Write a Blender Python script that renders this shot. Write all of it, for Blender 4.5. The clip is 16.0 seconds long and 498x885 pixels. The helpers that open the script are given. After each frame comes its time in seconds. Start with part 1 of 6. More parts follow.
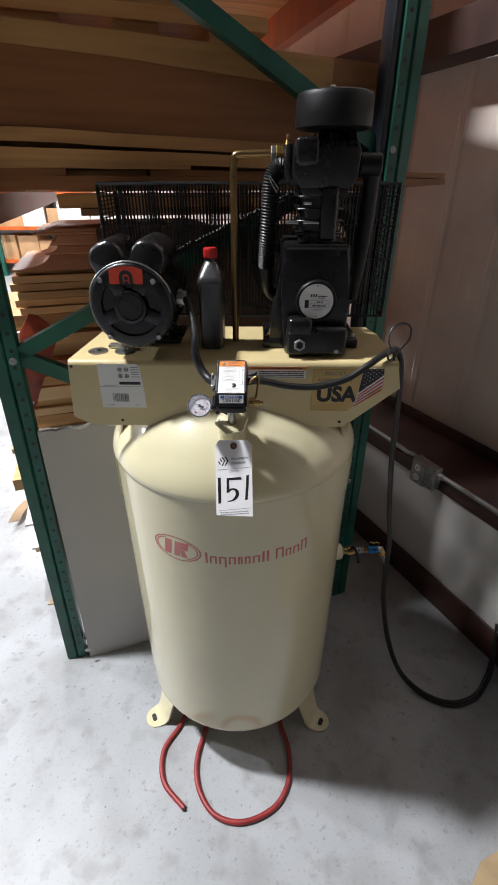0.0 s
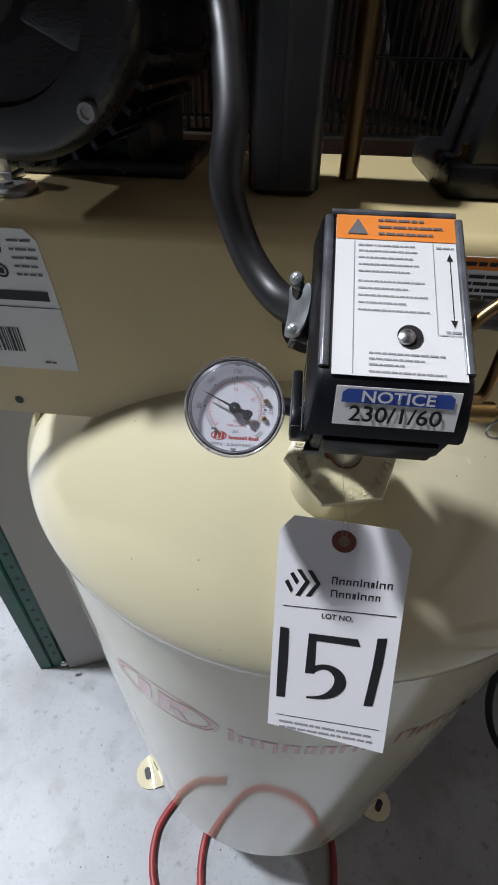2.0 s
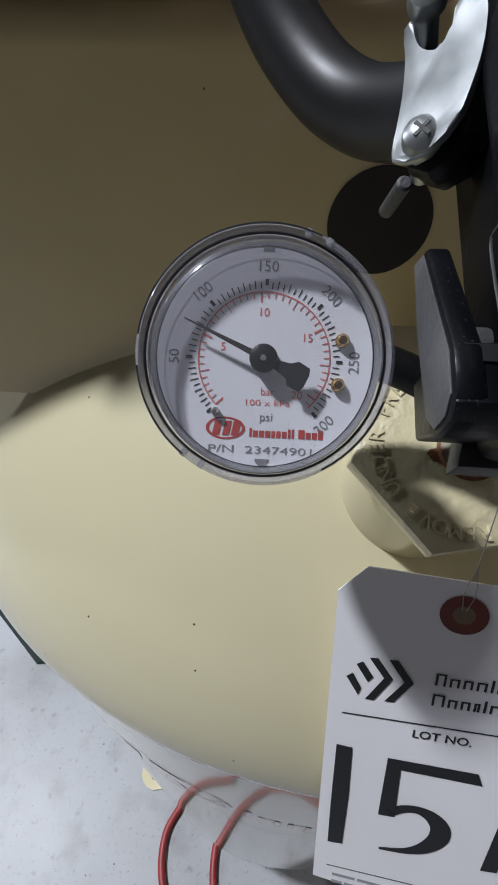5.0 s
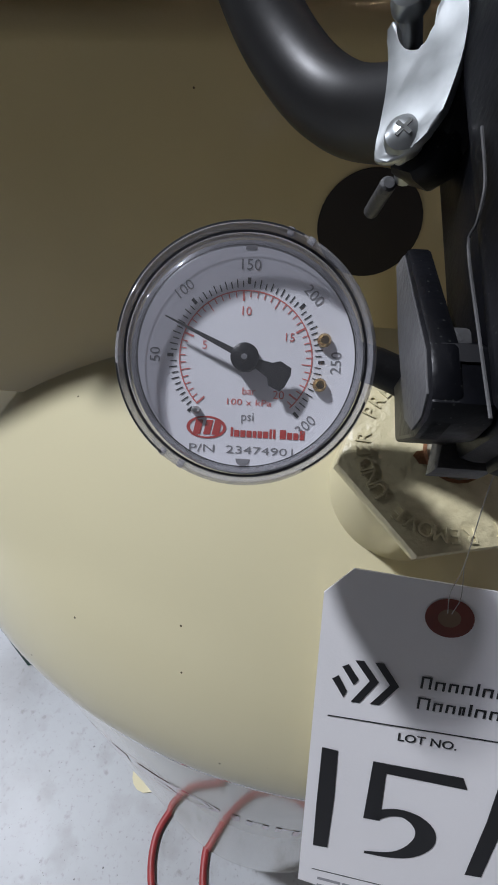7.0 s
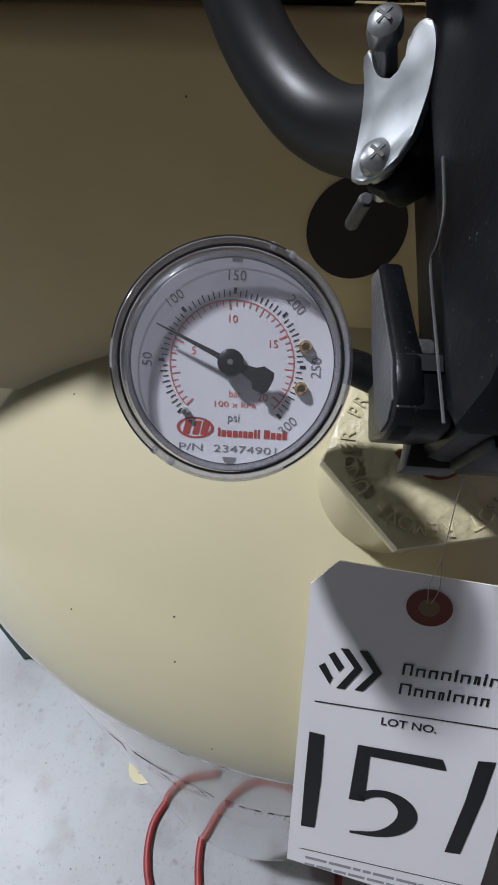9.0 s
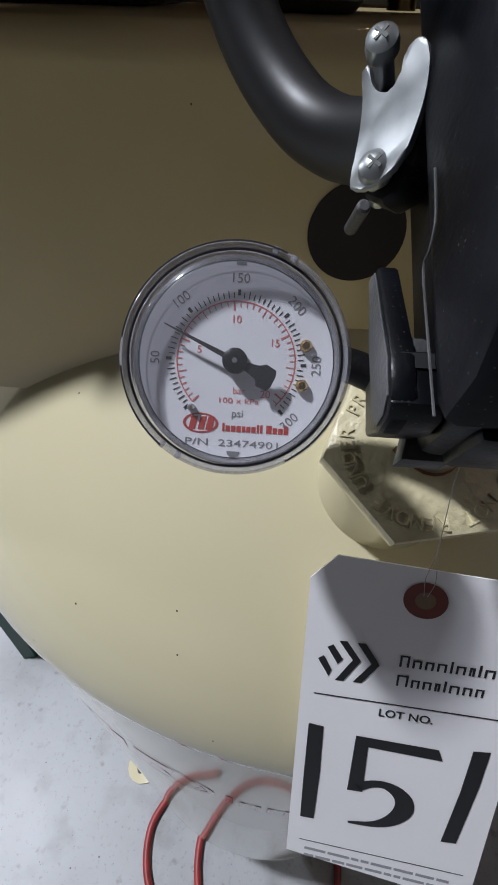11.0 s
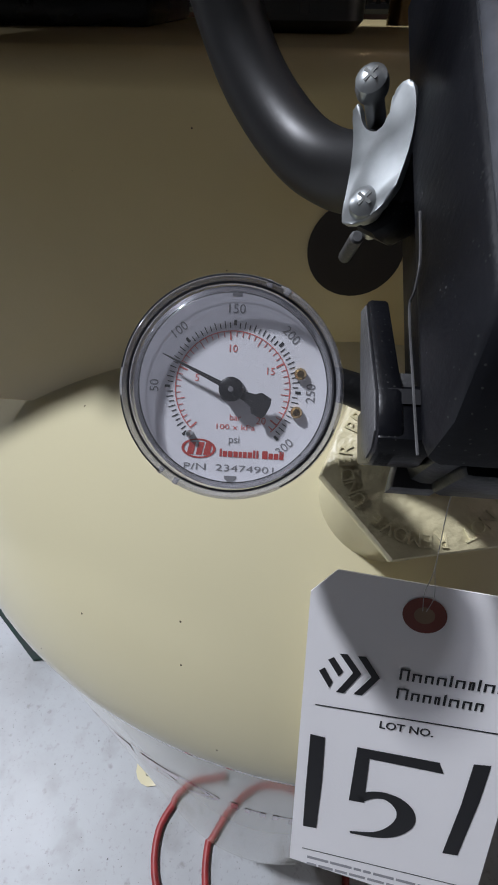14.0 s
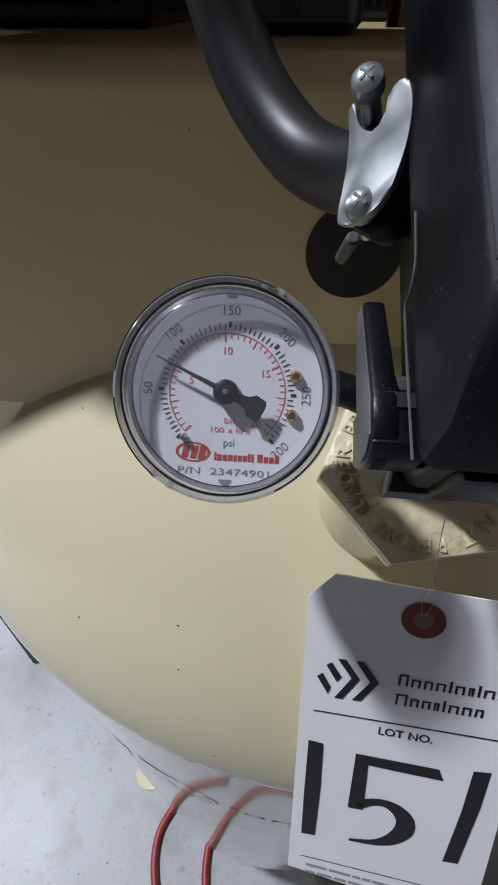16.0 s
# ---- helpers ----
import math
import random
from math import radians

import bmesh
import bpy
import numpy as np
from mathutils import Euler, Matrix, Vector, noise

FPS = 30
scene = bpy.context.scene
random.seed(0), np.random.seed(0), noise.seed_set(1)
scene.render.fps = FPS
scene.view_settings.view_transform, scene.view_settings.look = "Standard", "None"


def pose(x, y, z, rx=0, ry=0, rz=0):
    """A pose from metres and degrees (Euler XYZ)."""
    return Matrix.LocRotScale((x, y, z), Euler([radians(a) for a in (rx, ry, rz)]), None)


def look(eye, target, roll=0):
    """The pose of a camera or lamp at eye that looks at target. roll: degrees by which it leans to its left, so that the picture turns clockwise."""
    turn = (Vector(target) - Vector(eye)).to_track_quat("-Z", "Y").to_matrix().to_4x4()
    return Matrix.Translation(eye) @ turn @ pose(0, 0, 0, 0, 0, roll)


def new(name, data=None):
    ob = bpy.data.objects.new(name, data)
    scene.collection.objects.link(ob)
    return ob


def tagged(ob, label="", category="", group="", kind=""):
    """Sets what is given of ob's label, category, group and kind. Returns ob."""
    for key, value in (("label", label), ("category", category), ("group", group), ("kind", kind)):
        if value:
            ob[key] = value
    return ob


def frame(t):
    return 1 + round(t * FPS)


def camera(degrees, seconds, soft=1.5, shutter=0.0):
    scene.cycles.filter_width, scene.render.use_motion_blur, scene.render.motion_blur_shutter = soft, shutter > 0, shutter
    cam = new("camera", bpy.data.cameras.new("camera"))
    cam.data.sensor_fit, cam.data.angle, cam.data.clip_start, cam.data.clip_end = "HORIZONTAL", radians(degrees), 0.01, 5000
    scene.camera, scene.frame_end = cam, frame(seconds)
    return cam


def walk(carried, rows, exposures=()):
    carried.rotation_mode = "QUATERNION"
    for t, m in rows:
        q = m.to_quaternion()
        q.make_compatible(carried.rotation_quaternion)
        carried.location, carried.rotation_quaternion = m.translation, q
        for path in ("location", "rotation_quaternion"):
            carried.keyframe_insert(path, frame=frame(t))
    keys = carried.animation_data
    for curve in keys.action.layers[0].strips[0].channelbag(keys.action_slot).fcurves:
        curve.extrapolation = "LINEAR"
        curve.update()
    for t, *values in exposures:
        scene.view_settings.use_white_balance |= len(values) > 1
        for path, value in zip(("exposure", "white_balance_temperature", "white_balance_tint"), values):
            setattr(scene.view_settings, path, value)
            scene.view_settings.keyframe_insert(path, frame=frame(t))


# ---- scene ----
cam = camera(58.1, 16.0, 1.8)
PATH = [
    (0, (0.06, -1.134, 1.762), (0.03, 0.609, 0.781), -0.0),
    (0.5, (0.039, -1.068, 1.735), (-0.005, 0.671, 0.749), 0.5),
    (1, (-0.015, -0.845, 1.674), (-0.043, 0.845, 0.606), 0.9),
    (1.5, (-0.012, -0.612, 1.588), (-0.04, 1.017, 0.427), 1.0),
    (2, (-0.0302, -0.4975, 1.5151), (-0.1579, 1.0245, 0.2328), 1.41),
    (2.5, (-0.04, -0.4216, 1.453), (-0.1622, 1.0374, 0.1026), 0.25),
    (3, (-0.041, -0.4077, 1.453), (-0.176, 1.0313, 0.0832), -0.07),
    (3.5, (-0.0462, -0.3957, 1.4366), (-0.183, 1.0403, 0.0568), -0.26),
    (6, (-0.0492, -0.3958, 1.4358), (-0.1453, 1.0542, 0.0624), 0.67),
    (6.5, (-0.0442, -0.395, 1.4341), (-0.1317, 1.056, 0.0585), 0.98),
    (7, (-0.0462, -0.3953, 1.4354), (-0.1446, 1.0537, 0.069), 1.08),
    (7.5, (-0.0459, -0.3945, 1.436), (-0.1303, 1.0515, 0.0579), 1.3),
    (8, (-0.0452, -0.3966, 1.4384), (-0.1232, 1.0454, 0.0559), 1.48),
    (8.5, (-0.0438, -0.3979, 1.4398), (-0.1225, 1.0421, 0.0541), 1.57),
    (11, (-0.0441, -0.4033, 1.4424), (-0.1265, 1.0407, 0.0604), 1.8),
    (11.5, (-0.0436, -0.4019, 1.4446), (-0.1308, 1.0421, 0.0635), 1.67),
    (12, (-0.046, -0.4027, 1.4469), (-0.1409, 1.0413, 0.0672), 1.6),
    (12.5, (-0.0425, -0.4013, 1.4453), (-0.146, 1.0427, 0.0672), 1.32),
    (13, (-0.0409, -0.4018, 1.4444), (-0.1471, 1.0432, 0.0655), 1.33),
    (13.5, (-0.0388, -0.4002, 1.445), (-0.1479, 1.0458, 0.069), 1.03),
    (14, (-0.0419, -0.4015, 1.4483), (-0.157, 1.0425, 0.0725), 0.71),
    (14.5, (-0.0406, -0.4042, 1.4485), (-0.1574, 1.0418, 0.0734), 0.64),
    (15, (-0.0387, -0.4032, 1.4493), (-0.1634, 1.0448, 0.0782), 0.48),
    (15.5, (-0.0412, -0.4018, 1.4493), (-0.1698, 1.0472, 0.0801), 0.55),
    (16, (-0.0406, -0.4002, 1.4476), (-0.1617, 1.0508, 0.0772), 0.61),
]
walk(cam, [(t, look(eye, target, roll)) for t, eye, target, roll in PATH],
     [(0.0, 0.40, 6700, 10), (1.0, 0.40, 6650, 10), (1.6, 0.26, 6400, 10), (2.1, -0.04, 6300, 11), (2.6, -0.23, 6300, 11), (8.5, -0.29, 6300, 12), (16.0, -0.27, 6250, 12)])

# ---- light: a high-bay key lamp under a warehouse ceiling, two more added as fill ----
world = bpy.data.worlds.new("world")
scene.world = world
world.use_nodes = True
world.node_tree.nodes["Background"].inputs[0].default_value = (0.75, 0.8, 0.9, 1)
world.node_tree.nodes["Background"].inputs[1].default_value = 0.03
scene.view_settings.exposure = 0.0


def lamp(x, y, z, watts, size, col=(0.955, 0.985, 1.05)):
    d = bpy.data.lights.new("area_light", "AREA")
    d.shape, d.size, d.energy, d.color = "DISK", size, watts, col
    o = new("area_light", d)
    o.matrix_world = look((x, y, z), (x, y, 0))
    return o


lamp(-2.74, 0.0, 5.6, 410, 0.40)
# two added lamps, unseen, that brighten the lumber stack and the hall
lamp(-9.0, 3.0, 5.6, 640, 0.42)
lamp(-4.6, 7.0, 5.6, 470, 0.42)


# ---- materials ----
def material(name, col, rough=0.5, metal=0.0, var=0.12, scale=6.0, bump=0.05, bscale=120.0, col2=None, coat=0.0,
             stretch=(1, 1, 1), island=0.0, rvar=0.1, spec=0.5):
    """A painted, metal or plastic surface: broad mottling, fine grain, uneven gloss."""
    m = bpy.data.materials.new(name)
    m.use_nodes = True
    nt = m.node_tree
    b = nt.nodes["Principled BSDF"]
    tc = nt.nodes.new("ShaderNodeTexCoord")
    mp = nt.nodes.new("ShaderNodeMapping")
    mp.inputs["Scale"].default_value = stretch
    nt.links.new(tc.outputs["Object"], mp.inputs[0])
    n1 = nt.nodes.new("ShaderNodeTexNoise")
    n1.inputs["Scale"].default_value, n1.inputs["Detail"].default_value = scale, 5
    n2 = nt.nodes.new("ShaderNodeTexNoise")
    n2.inputs["Scale"].default_value, n2.inputs["Detail"].default_value = bscale, 3
    for n in (n1, n2):
        nt.links.new(mp.outputs[0], n.inputs["Vector"])
    ramp = nt.nodes.new("ShaderNodeValToRGB")
    c2 = col2 or tuple(c * (1 - 2 * var) for c in col)
    ramp.color_ramp.elements[0].position, ramp.color_ramp.elements[1].position = 0.3, 0.7
    ramp.color_ramp.elements[0].color, ramp.color_ramp.elements[1].color = (*c2, 1), (*col, 1)
    nt.links.new(n1.outputs["Fac"], ramp.inputs[0])
    last = ramp.outputs[0]
    if island:
        oi = nt.nodes.new("ShaderNodeObjectInfo")
        geo = nt.nodes.new("ShaderNodeNewGeometry")
        add = nt.nodes.new("ShaderNodeMath")
        add.operation = "ADD"
        nt.links.new(oi.outputs["Random"], add.inputs[0])
        nt.links.new(geo.outputs["Random Per Island"], add.inputs[1])
        mr = nt.nodes.new("ShaderNodeMapRange")
        mr.inputs["From Max"].default_value = 2.0
        mr.inputs["To Min"].default_value, mr.inputs["To Max"].default_value = 1 - island, 1 + island
        nt.links.new(add.outputs[0], mr.inputs["Value"])
        hs = nt.nodes.new("ShaderNodeHueSaturation")
        nt.links.new(mr.outputs[0], hs.inputs["Value"])
        nt.links.new(last, hs.inputs["Color"])
        last = hs.outputs[0]
    nt.links.new(last, b.inputs["Base Color"])
    rr = nt.nodes.new("ShaderNodeMapRange")
    rr.inputs["To Min"].default_value, rr.inputs["To Max"].default_value = max(0.02, rough - rvar), min(1, rough + rvar)
    nt.links.new(n1.outputs["Fac"], rr.inputs["Value"])
    nt.links.new(rr.outputs[0], b.inputs["Roughness"])
    b.inputs["Metallic"].default_value = metal
    b.inputs["Specular IOR Level"].default_value = spec
    b.inputs["Coat Weight"].default_value, b.inputs["Coat Roughness"].default_value, b.inputs["Coat IOR"].default_value = coat, 0.055, 1.52
    if bump:
        bp = nt.nodes.new("ShaderNodeBump")
        bp.inputs["Strength"].default_value, bp.inputs["Distance"].default_value = bump, 0.002
        nt.links.new(n2.outputs["Fac"], bp.inputs["Height"])
        nt.links.new(bp.outputs[0], b.inputs["Normal"])
    return m


def wood(name, col, col2, rough=0.6, island=0.35, axis=0, scale=1.0):
    """Sawn wood: grain drawn out along one axis."""
    s = [26 * scale] * 3
    s[axis] = 1.6 * scale
    m = material(name, col, rough, 0, 0.2, 1.6, 0.25, 9, col2, 0, tuple(s), island)
    return m


CREAM = material("cream_paint", (0.66, 0.605, 0.395), 0.38, 0, 0.03, 5, 0.015, 400, coat=1.0, rvar=0.05, spec=0.15)
# yellower than the tank's cream: bounced light on the plate put into the colour
TOPCREAM = material("cream_paint_plate", (0.66, 0.535, 0.275), 0.36, 0, 0.06, 9, 0.05, 500, coat=0.5)
BLACKPAINT = material("black_cast_paint", (0.010, 0.010, 0.011), 0.28, 0, 0.25, 20, 0.14, 700, rvar=0.12, spec=0.5)
BLACKSATIN = material("black_satin", (0.0075, 0.0075, 0.008), 0.46, 0, 0.2, 30, 0.12, 600, spec=0.3)
BLACKPLASTIC = material("black_plastic", (0.0080, 0.0085, 0.0115), 0.36, 0, 0.5, 34, 0.06, 700, (0.0020, 0.0021, 0.0028), rvar=0.22, spec=0.24)
RUBBER = material("black_rubber", (0.017, 0.017, 0.018), 0.44, 0, 0.3, 30, 0.02, 500, spec=0.5)
WIRE = material("black_wire", (0.010, 0.010, 0.011), 0.4, 0.2, 0.2, 30, 0)
ZINC = material("zinc_steel", (0.50, 0.51, 0.50), 0.34, 1.0, 0.15, 40, 0.05, 500)
GALV = material("galvanised_steel", (0.42, 0.42, 0.42), 0.48, 0.8, 0.2, 60, 0.08, 300)
BRASS = material("brass", (0.62, 0.42, 0.16), 0.28, 1.0, 0.15, 40, 0.05, 500)
COPPER = material("bronze_tube", (0.42, 0.27, 0.12), 0.3, 1.0, 0.15, 12, 0.03, 300)
PAPER = material("white_label", (0.78, 0.78, 0.76), 0.5, 0, 0.03, 8, 0.02, 400)
TAGPAPER = material("white_card", (0.92, 0.91, 0.92), 0.65, 0, 0.03, 9, 0.05, 800)
INK = material("black_ink", (0.012, 0.012, 0.014), 0.5, 0, 0.1, 20, 0)
GREYINK = material("grey_ink", (0.16, 0.16, 0.17), 0.6, 0, 0.1, 20, 0)
REDINK = material("red_ink", (0.50, 0.060, 0.05), 0.35, 0, 0.08, 20, 0, coat=1.0)
REDPAINT = material("red_label", (0.85, 0.075, 0.03), 0.4, 0, 0.1, 30, 0.02)
REDHOSE = material("red_hose", (0.33, 0.035, 0.035), 0.45, 0, 0.2, 40, 0.1, 500)
REDCAP = material("red_cap", (0.55, 0.02, 0.02), 0.35, 0, 0.1, 30, 0.02)
ORANGE = material("orange_label", (0.85, 0.25, 0.03), 0.5, 0, 0.05, 30, 0)
BLUE = material("blue_label", (0.035, 0.08, 0.36), 0.5, 0, 0.05, 30, 0)
NAVY = material("navy_ink", (0.011, 0.010, 0.014), 0.5, 0, 0.05, 30, 0)
TANLABEL = material("tan_label", (0.62, 0.43, 0.17), 0.45, 0, 0.1, 14, 0.02)
GOLD = material("gold_ink", (0.55, 0.36, 0.07), 0.45, 0, 0.1, 20, 0)
GREEN = material("green_rack_paint", (0.008, 0.115, 0.080), 0.38, 0, 0.25, 9, 0.08, 200, rvar=0.12)
ORANGEBEAM = material("orange_rack_paint", (0.62, 0.12, 0.02), 0.42, 0, 0.2, 9, 0.08, 200)
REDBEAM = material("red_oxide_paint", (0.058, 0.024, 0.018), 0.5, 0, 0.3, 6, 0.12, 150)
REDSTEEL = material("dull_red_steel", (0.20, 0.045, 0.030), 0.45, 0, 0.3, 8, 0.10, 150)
GREYPANEL = material("grey_board", (0.40, 0.385, 0.37), 0.45, 0, 0.04, 5, 0.06, 300)
WHITETRIM = material("white_edge", (0.8, 0.8, 0.78), 0.4, 0, 0.05, 8, 0)
CARD = material("cardboard", (0.46, 0.33, 0.20), 0.8, 0, 0.12, 10, 0.1, 200)
LINER = material("wall_liner", (0.70, 0.605, 0.55), 0.24, 0, 0.08, 4, 0.30, 110, rvar=0.10)
LOWLINER = material("wall_liner_low", (0.50, 0.48, 0.46), 0.45, 0, 0.1, 4, 0.1, 60)
BARE = material("bare_wall", (0.52, 0.51, 0.49), 0.7, 0, 0.1, 3, 0.05, 60)
ROOF = material("roof_sheet", (0.20, 0.195, 0.19), 0.7, 0, 0.1, 3, 0.05, 60)
WOODRED = wood("stained_wood", (0.42, 0.150, 0.062), (0.24, 0.078, 0.030))
WOODSTAIN = wood("red_stained_wood", (0.52, 0.225, 0.110), (0.38, 0.145, 0.065))
WOODBROWN = wood("brown_panel", (0.31, 0.120, 0.036), (0.215, 0.080, 0.023), 0.5, 0.12)
WOODPLY = wood("weathered_plywood", (0.46, 0.245, 0.082), (0.35, 0.175, 0.055), 0.6, 0.1)
WOODLIGHT = wood("pine_board", (0.82, 0.50, 0.22), (0.66, 0.36, 0.14))
# lighter copy of the pine board; light on the stack is in this colour
PINE = wood("lit_pine", (0.93, 0.66, 0.36), (0.80, 0.50, 0.23))
WOODTAN = wood("plywood_edge", (0.74, 0.400, 0.145), (0.50, 0.240, 0.080))
BOXWHITE = material("white_box", (0.80, 0.78, 0.74), 0.6, 0, 0.1, 5, 0.02)
TANBOX = material("tan_box", (0.50, 0.30, 0.15), 0.7, 0, 0.12, 5, 0.02)


def concrete():
    m = material("concrete", (0.405, 0.420, 0.435), 0.45, 0, 0.1, 2.2, 0.15, 60, (0.31, 0.322, 0.335))
    nt = m.node_tree
    b = nt.nodes["Principled BSDF"]
    src = b.inputs["Base Color"].links[0].from_socket
    tc = [n for n in nt.nodes if n.bl_idname == "ShaderNodeTexCoord"][0]
    for sc, lo, hi, k in ((34, 0.62, 0.72, 0.55), (3.2, 0.46, 0.70, 0.42), (11, 0.54, 0.72, 0.42), (90, 0.60, 0.72, 0.45), (150, 0.66, 0.74, 0.6)):
        n = nt.nodes.new("ShaderNodeTexNoise")
        n.inputs["Scale"].default_value, n.inputs["Detail"].default_value = sc, 6
        nt.links.new(tc.outputs["Object"], n.inputs["Vector"])
        mr = nt.nodes.new("ShaderNodeMapRange")
        mr.inputs["From Min"].default_value, mr.inputs["From Max"].default_value = lo, hi
        mr.inputs["To Max"].default_value = k
        nt.links.new(n.outputs["Fac"], mr.inputs["Value"])
        mix = nt.nodes.new("ShaderNodeMixRGB")
        mix.inputs[2].default_value = (0.16, 0.150, 0.135, 1)
        nt.links.new(mr.outputs[0], mix.inputs[0])
        nt.links.new(src, mix.inputs[1])
        src = mix.outputs[0]
    nt.links.new(src, b.inputs["Base Color"])
    return m


CONCRETE = concrete()


def specks(m, scale, size, col, keep=0.5):
    """Sparse small dark specks of dirt on a paint."""
    nt = m.node_tree
    b = nt.nodes["Principled BSDF"]
    src = b.inputs["Base Color"].links[0].from_socket
    tc = [n for n in nt.nodes if n.bl_idname == "ShaderNodeTexCoord"][0]
    vo = nt.nodes.new("ShaderNodeTexVoronoi")
    vo.inputs["Scale"].default_value = scale
    nt.links.new(tc.outputs["Object"], vo.inputs["Vector"])
    lt = nt.nodes.new("ShaderNodeMath")
    lt.operation, lt.inputs[1].default_value = "LESS_THAN", size
    nt.links.new(vo.outputs["Distance"], lt.inputs[0])
    sep = nt.nodes.new("ShaderNodeSeparateColor")
    nt.links.new(vo.outputs["Color"], sep.inputs[0])
    gt = nt.nodes.new("ShaderNodeMath")
    gt.operation, gt.inputs[1].default_value = "GREATER_THAN", keep
    nt.links.new(sep.outputs[0], gt.inputs[0])
    mu = nt.nodes.new("ShaderNodeMath")
    mu.operation = "MULTIPLY"
    nt.links.new(lt.outputs[0], mu.inputs[0])
    nt.links.new(gt.outputs[0], mu.inputs[1])
    mix = nt.nodes.new("ShaderNodeMixRGB")
    mix.inputs[2].default_value = (*col, 1)
    nt.links.new(mu.outputs[0], mix.inputs[0])
    nt.links.new(src, mix.inputs[1])
    nt.links.new(mix.outputs[0], b.inputs["Base Color"])


specks(BLACKPLASTIC, 260, 0.05, (0.10, 0.10, 0.10), 0.70)
specks(BLACKPLASTIC, 900, 0.16, (0.032, 0.034, 0.032), 0.55)
specks(CREAM, 70, 0.040, (0.09, 0.07, 0.04), 0.30)
specks(TOPCREAM, 80, 0.035, (0.12, 0.08, 0.04), 0.45)
specks(CONCRETE, 22, 0.045, (0.05, 0.048, 0.045), 0.45)
specks(CONCRETE, 70, 0.07, (0.10, 0.095, 0.085), 0.5)


def glass():
    m = bpy.data.materials.new("clear_lens")
    m.use_nodes = True
    nt = m.node_tree
    nt.nodes.remove(nt.nodes["Principled BSDF"])
    tr, gl = nt.nodes.new("ShaderNodeBsdfTransparent"), nt.nodes.new("ShaderNodeBsdfGlossy")
    gl.inputs["Roughness"].default_value = 0.05
    tr.inputs[0].default_value = (0.93, 0.93, 0.95, 1)
    fr, mx = nt.nodes.new("ShaderNodeFresnel"), nt.nodes.new("ShaderNodeMixShader")
    fr.inputs[0].default_value = 1.5
    # pale diffuse mix stands for the haze of reflections on the lens
    df, haze = nt.nodes.new("ShaderNodeBsdfDiffuse"), nt.nodes.new("ShaderNodeMixShader")
    df.inputs[0].default_value, haze.inputs[0].default_value = (0.55, 0.55, 0.57, 1), 0.09
    nt.links.new(tr.outputs[0], haze.inputs[1])
    nt.links.new(df.outputs[0], haze.inputs[2])
    nt.links.new(fr.outputs[0], mx.inputs[0])
    nt.links.new(haze.outputs[0], mx.inputs[1])
    nt.links.new(gl.outputs[0], mx.inputs[2])
    nt.links.new(mx.outputs[0], nt.nodes["Material Output"].inputs[0])
    return m


LENS = glass()


# ---- mesh helpers ----
def part(name, bm, mat, parent=None, label="", smooth=40):
    me = bpy.data.meshes.new(name)
    bmesh.ops.recalc_face_normals(bm, faces=bm.faces)
    bm.to_mesh(me)
    bm.free()
    me.materials.append(mat)
    if smooth:
        for p in me.polygons:
            p.use_smooth = True
        me.set_sharp_from_angle(angle=radians(smooth))
    ob = new(name, me)
    if parent is not None:
        ob.parent = parent
    return tagged(ob, label) if label else ob


def thing(name, label, category, at=(0, 0, 0), group="", kind=""):
    ob = new(name)
    ob.empty_display_size = 0.05
    ob.matrix_world = at if isinstance(at, Matrix) else Matrix.Translation(at)
    return tagged(ob, label, category, group, kind)


def bm_new():
    return bmesh.new()


def add_box(bm, x0, x1, y0, y1, z0, z1, bevel=0.0, m=None, seg=2):
    r = bmesh.ops.create_cube(bm, size=1)
    vs = r["verts"]
    bmesh.ops.scale(bm, vec=(x1 - x0, y1 - y0, z1 - z0), verts=vs)
    bmesh.ops.translate(bm, vec=((x0 + x1) / 2, (y0 + y1) / 2, (z0 + z1) / 2), verts=vs)
    if bevel:
        es = list({e for v in vs for e in v.link_edges})
        r = bmesh.ops.bevel(bm, geom=es, offset=bevel, segments=seg, profile=0.5, affect="EDGES")
        vs = list({v for f in r["faces"] for v in f.verts} | {v for v in vs if v.is_valid})
    if m is not None:
        bmesh.ops.transform(bm, matrix=m, verts=vs)
    return bm


def box(x0, x1, y0, y1, z0, z1, bevel=0.0, m=None, seg=2):
    return add_box(bm_new(), x0, x1, y0, y1, z0, z1, bevel, m, seg)


def add_rev(bm, profile, m=None, seg=48, a0=0.0, a1=2 * math.pi):
    """A profile of (radius, height) turned round z, then moved by m."""
    full = abs(a1 - a0 - 2 * math.pi) < 1e-6
    n = seg if full else seg + 1
    rings = []
    for r, z in profile:
        if r < 1e-6:
            rings.append([bm.verts.new((0, 0, z))])
        else:
            rings.append([bm.verts.new((r * math.cos(a0 + (a1 - a0) * i / seg), r * math.sin(a0 + (a1 - a0) * i / seg), z)) for i in range(n)])
    for A, B in zip(rings, rings[1:]):
        for i in range(seg):
            j = (i + 1) % n
            if len(A) == 1 and len(B) == 1:
                continue
            if len(A) == 1:
                bm.faces.new((A[0], B[i], B[j]))
            elif len(B) == 1:
                bm.faces.new((A[i], A[j], B[0]))
            else:
                bm.faces.new((A[i], A[j], B[j], B[i]))
    if m is not None:
        bmesh.ops.transform(bm, matrix=m, verts=[v for R in rings for v in R])
    return bm


def rev(profile, m=None, seg=48):
    return add_rev(bm_new(), profile, m, seg)


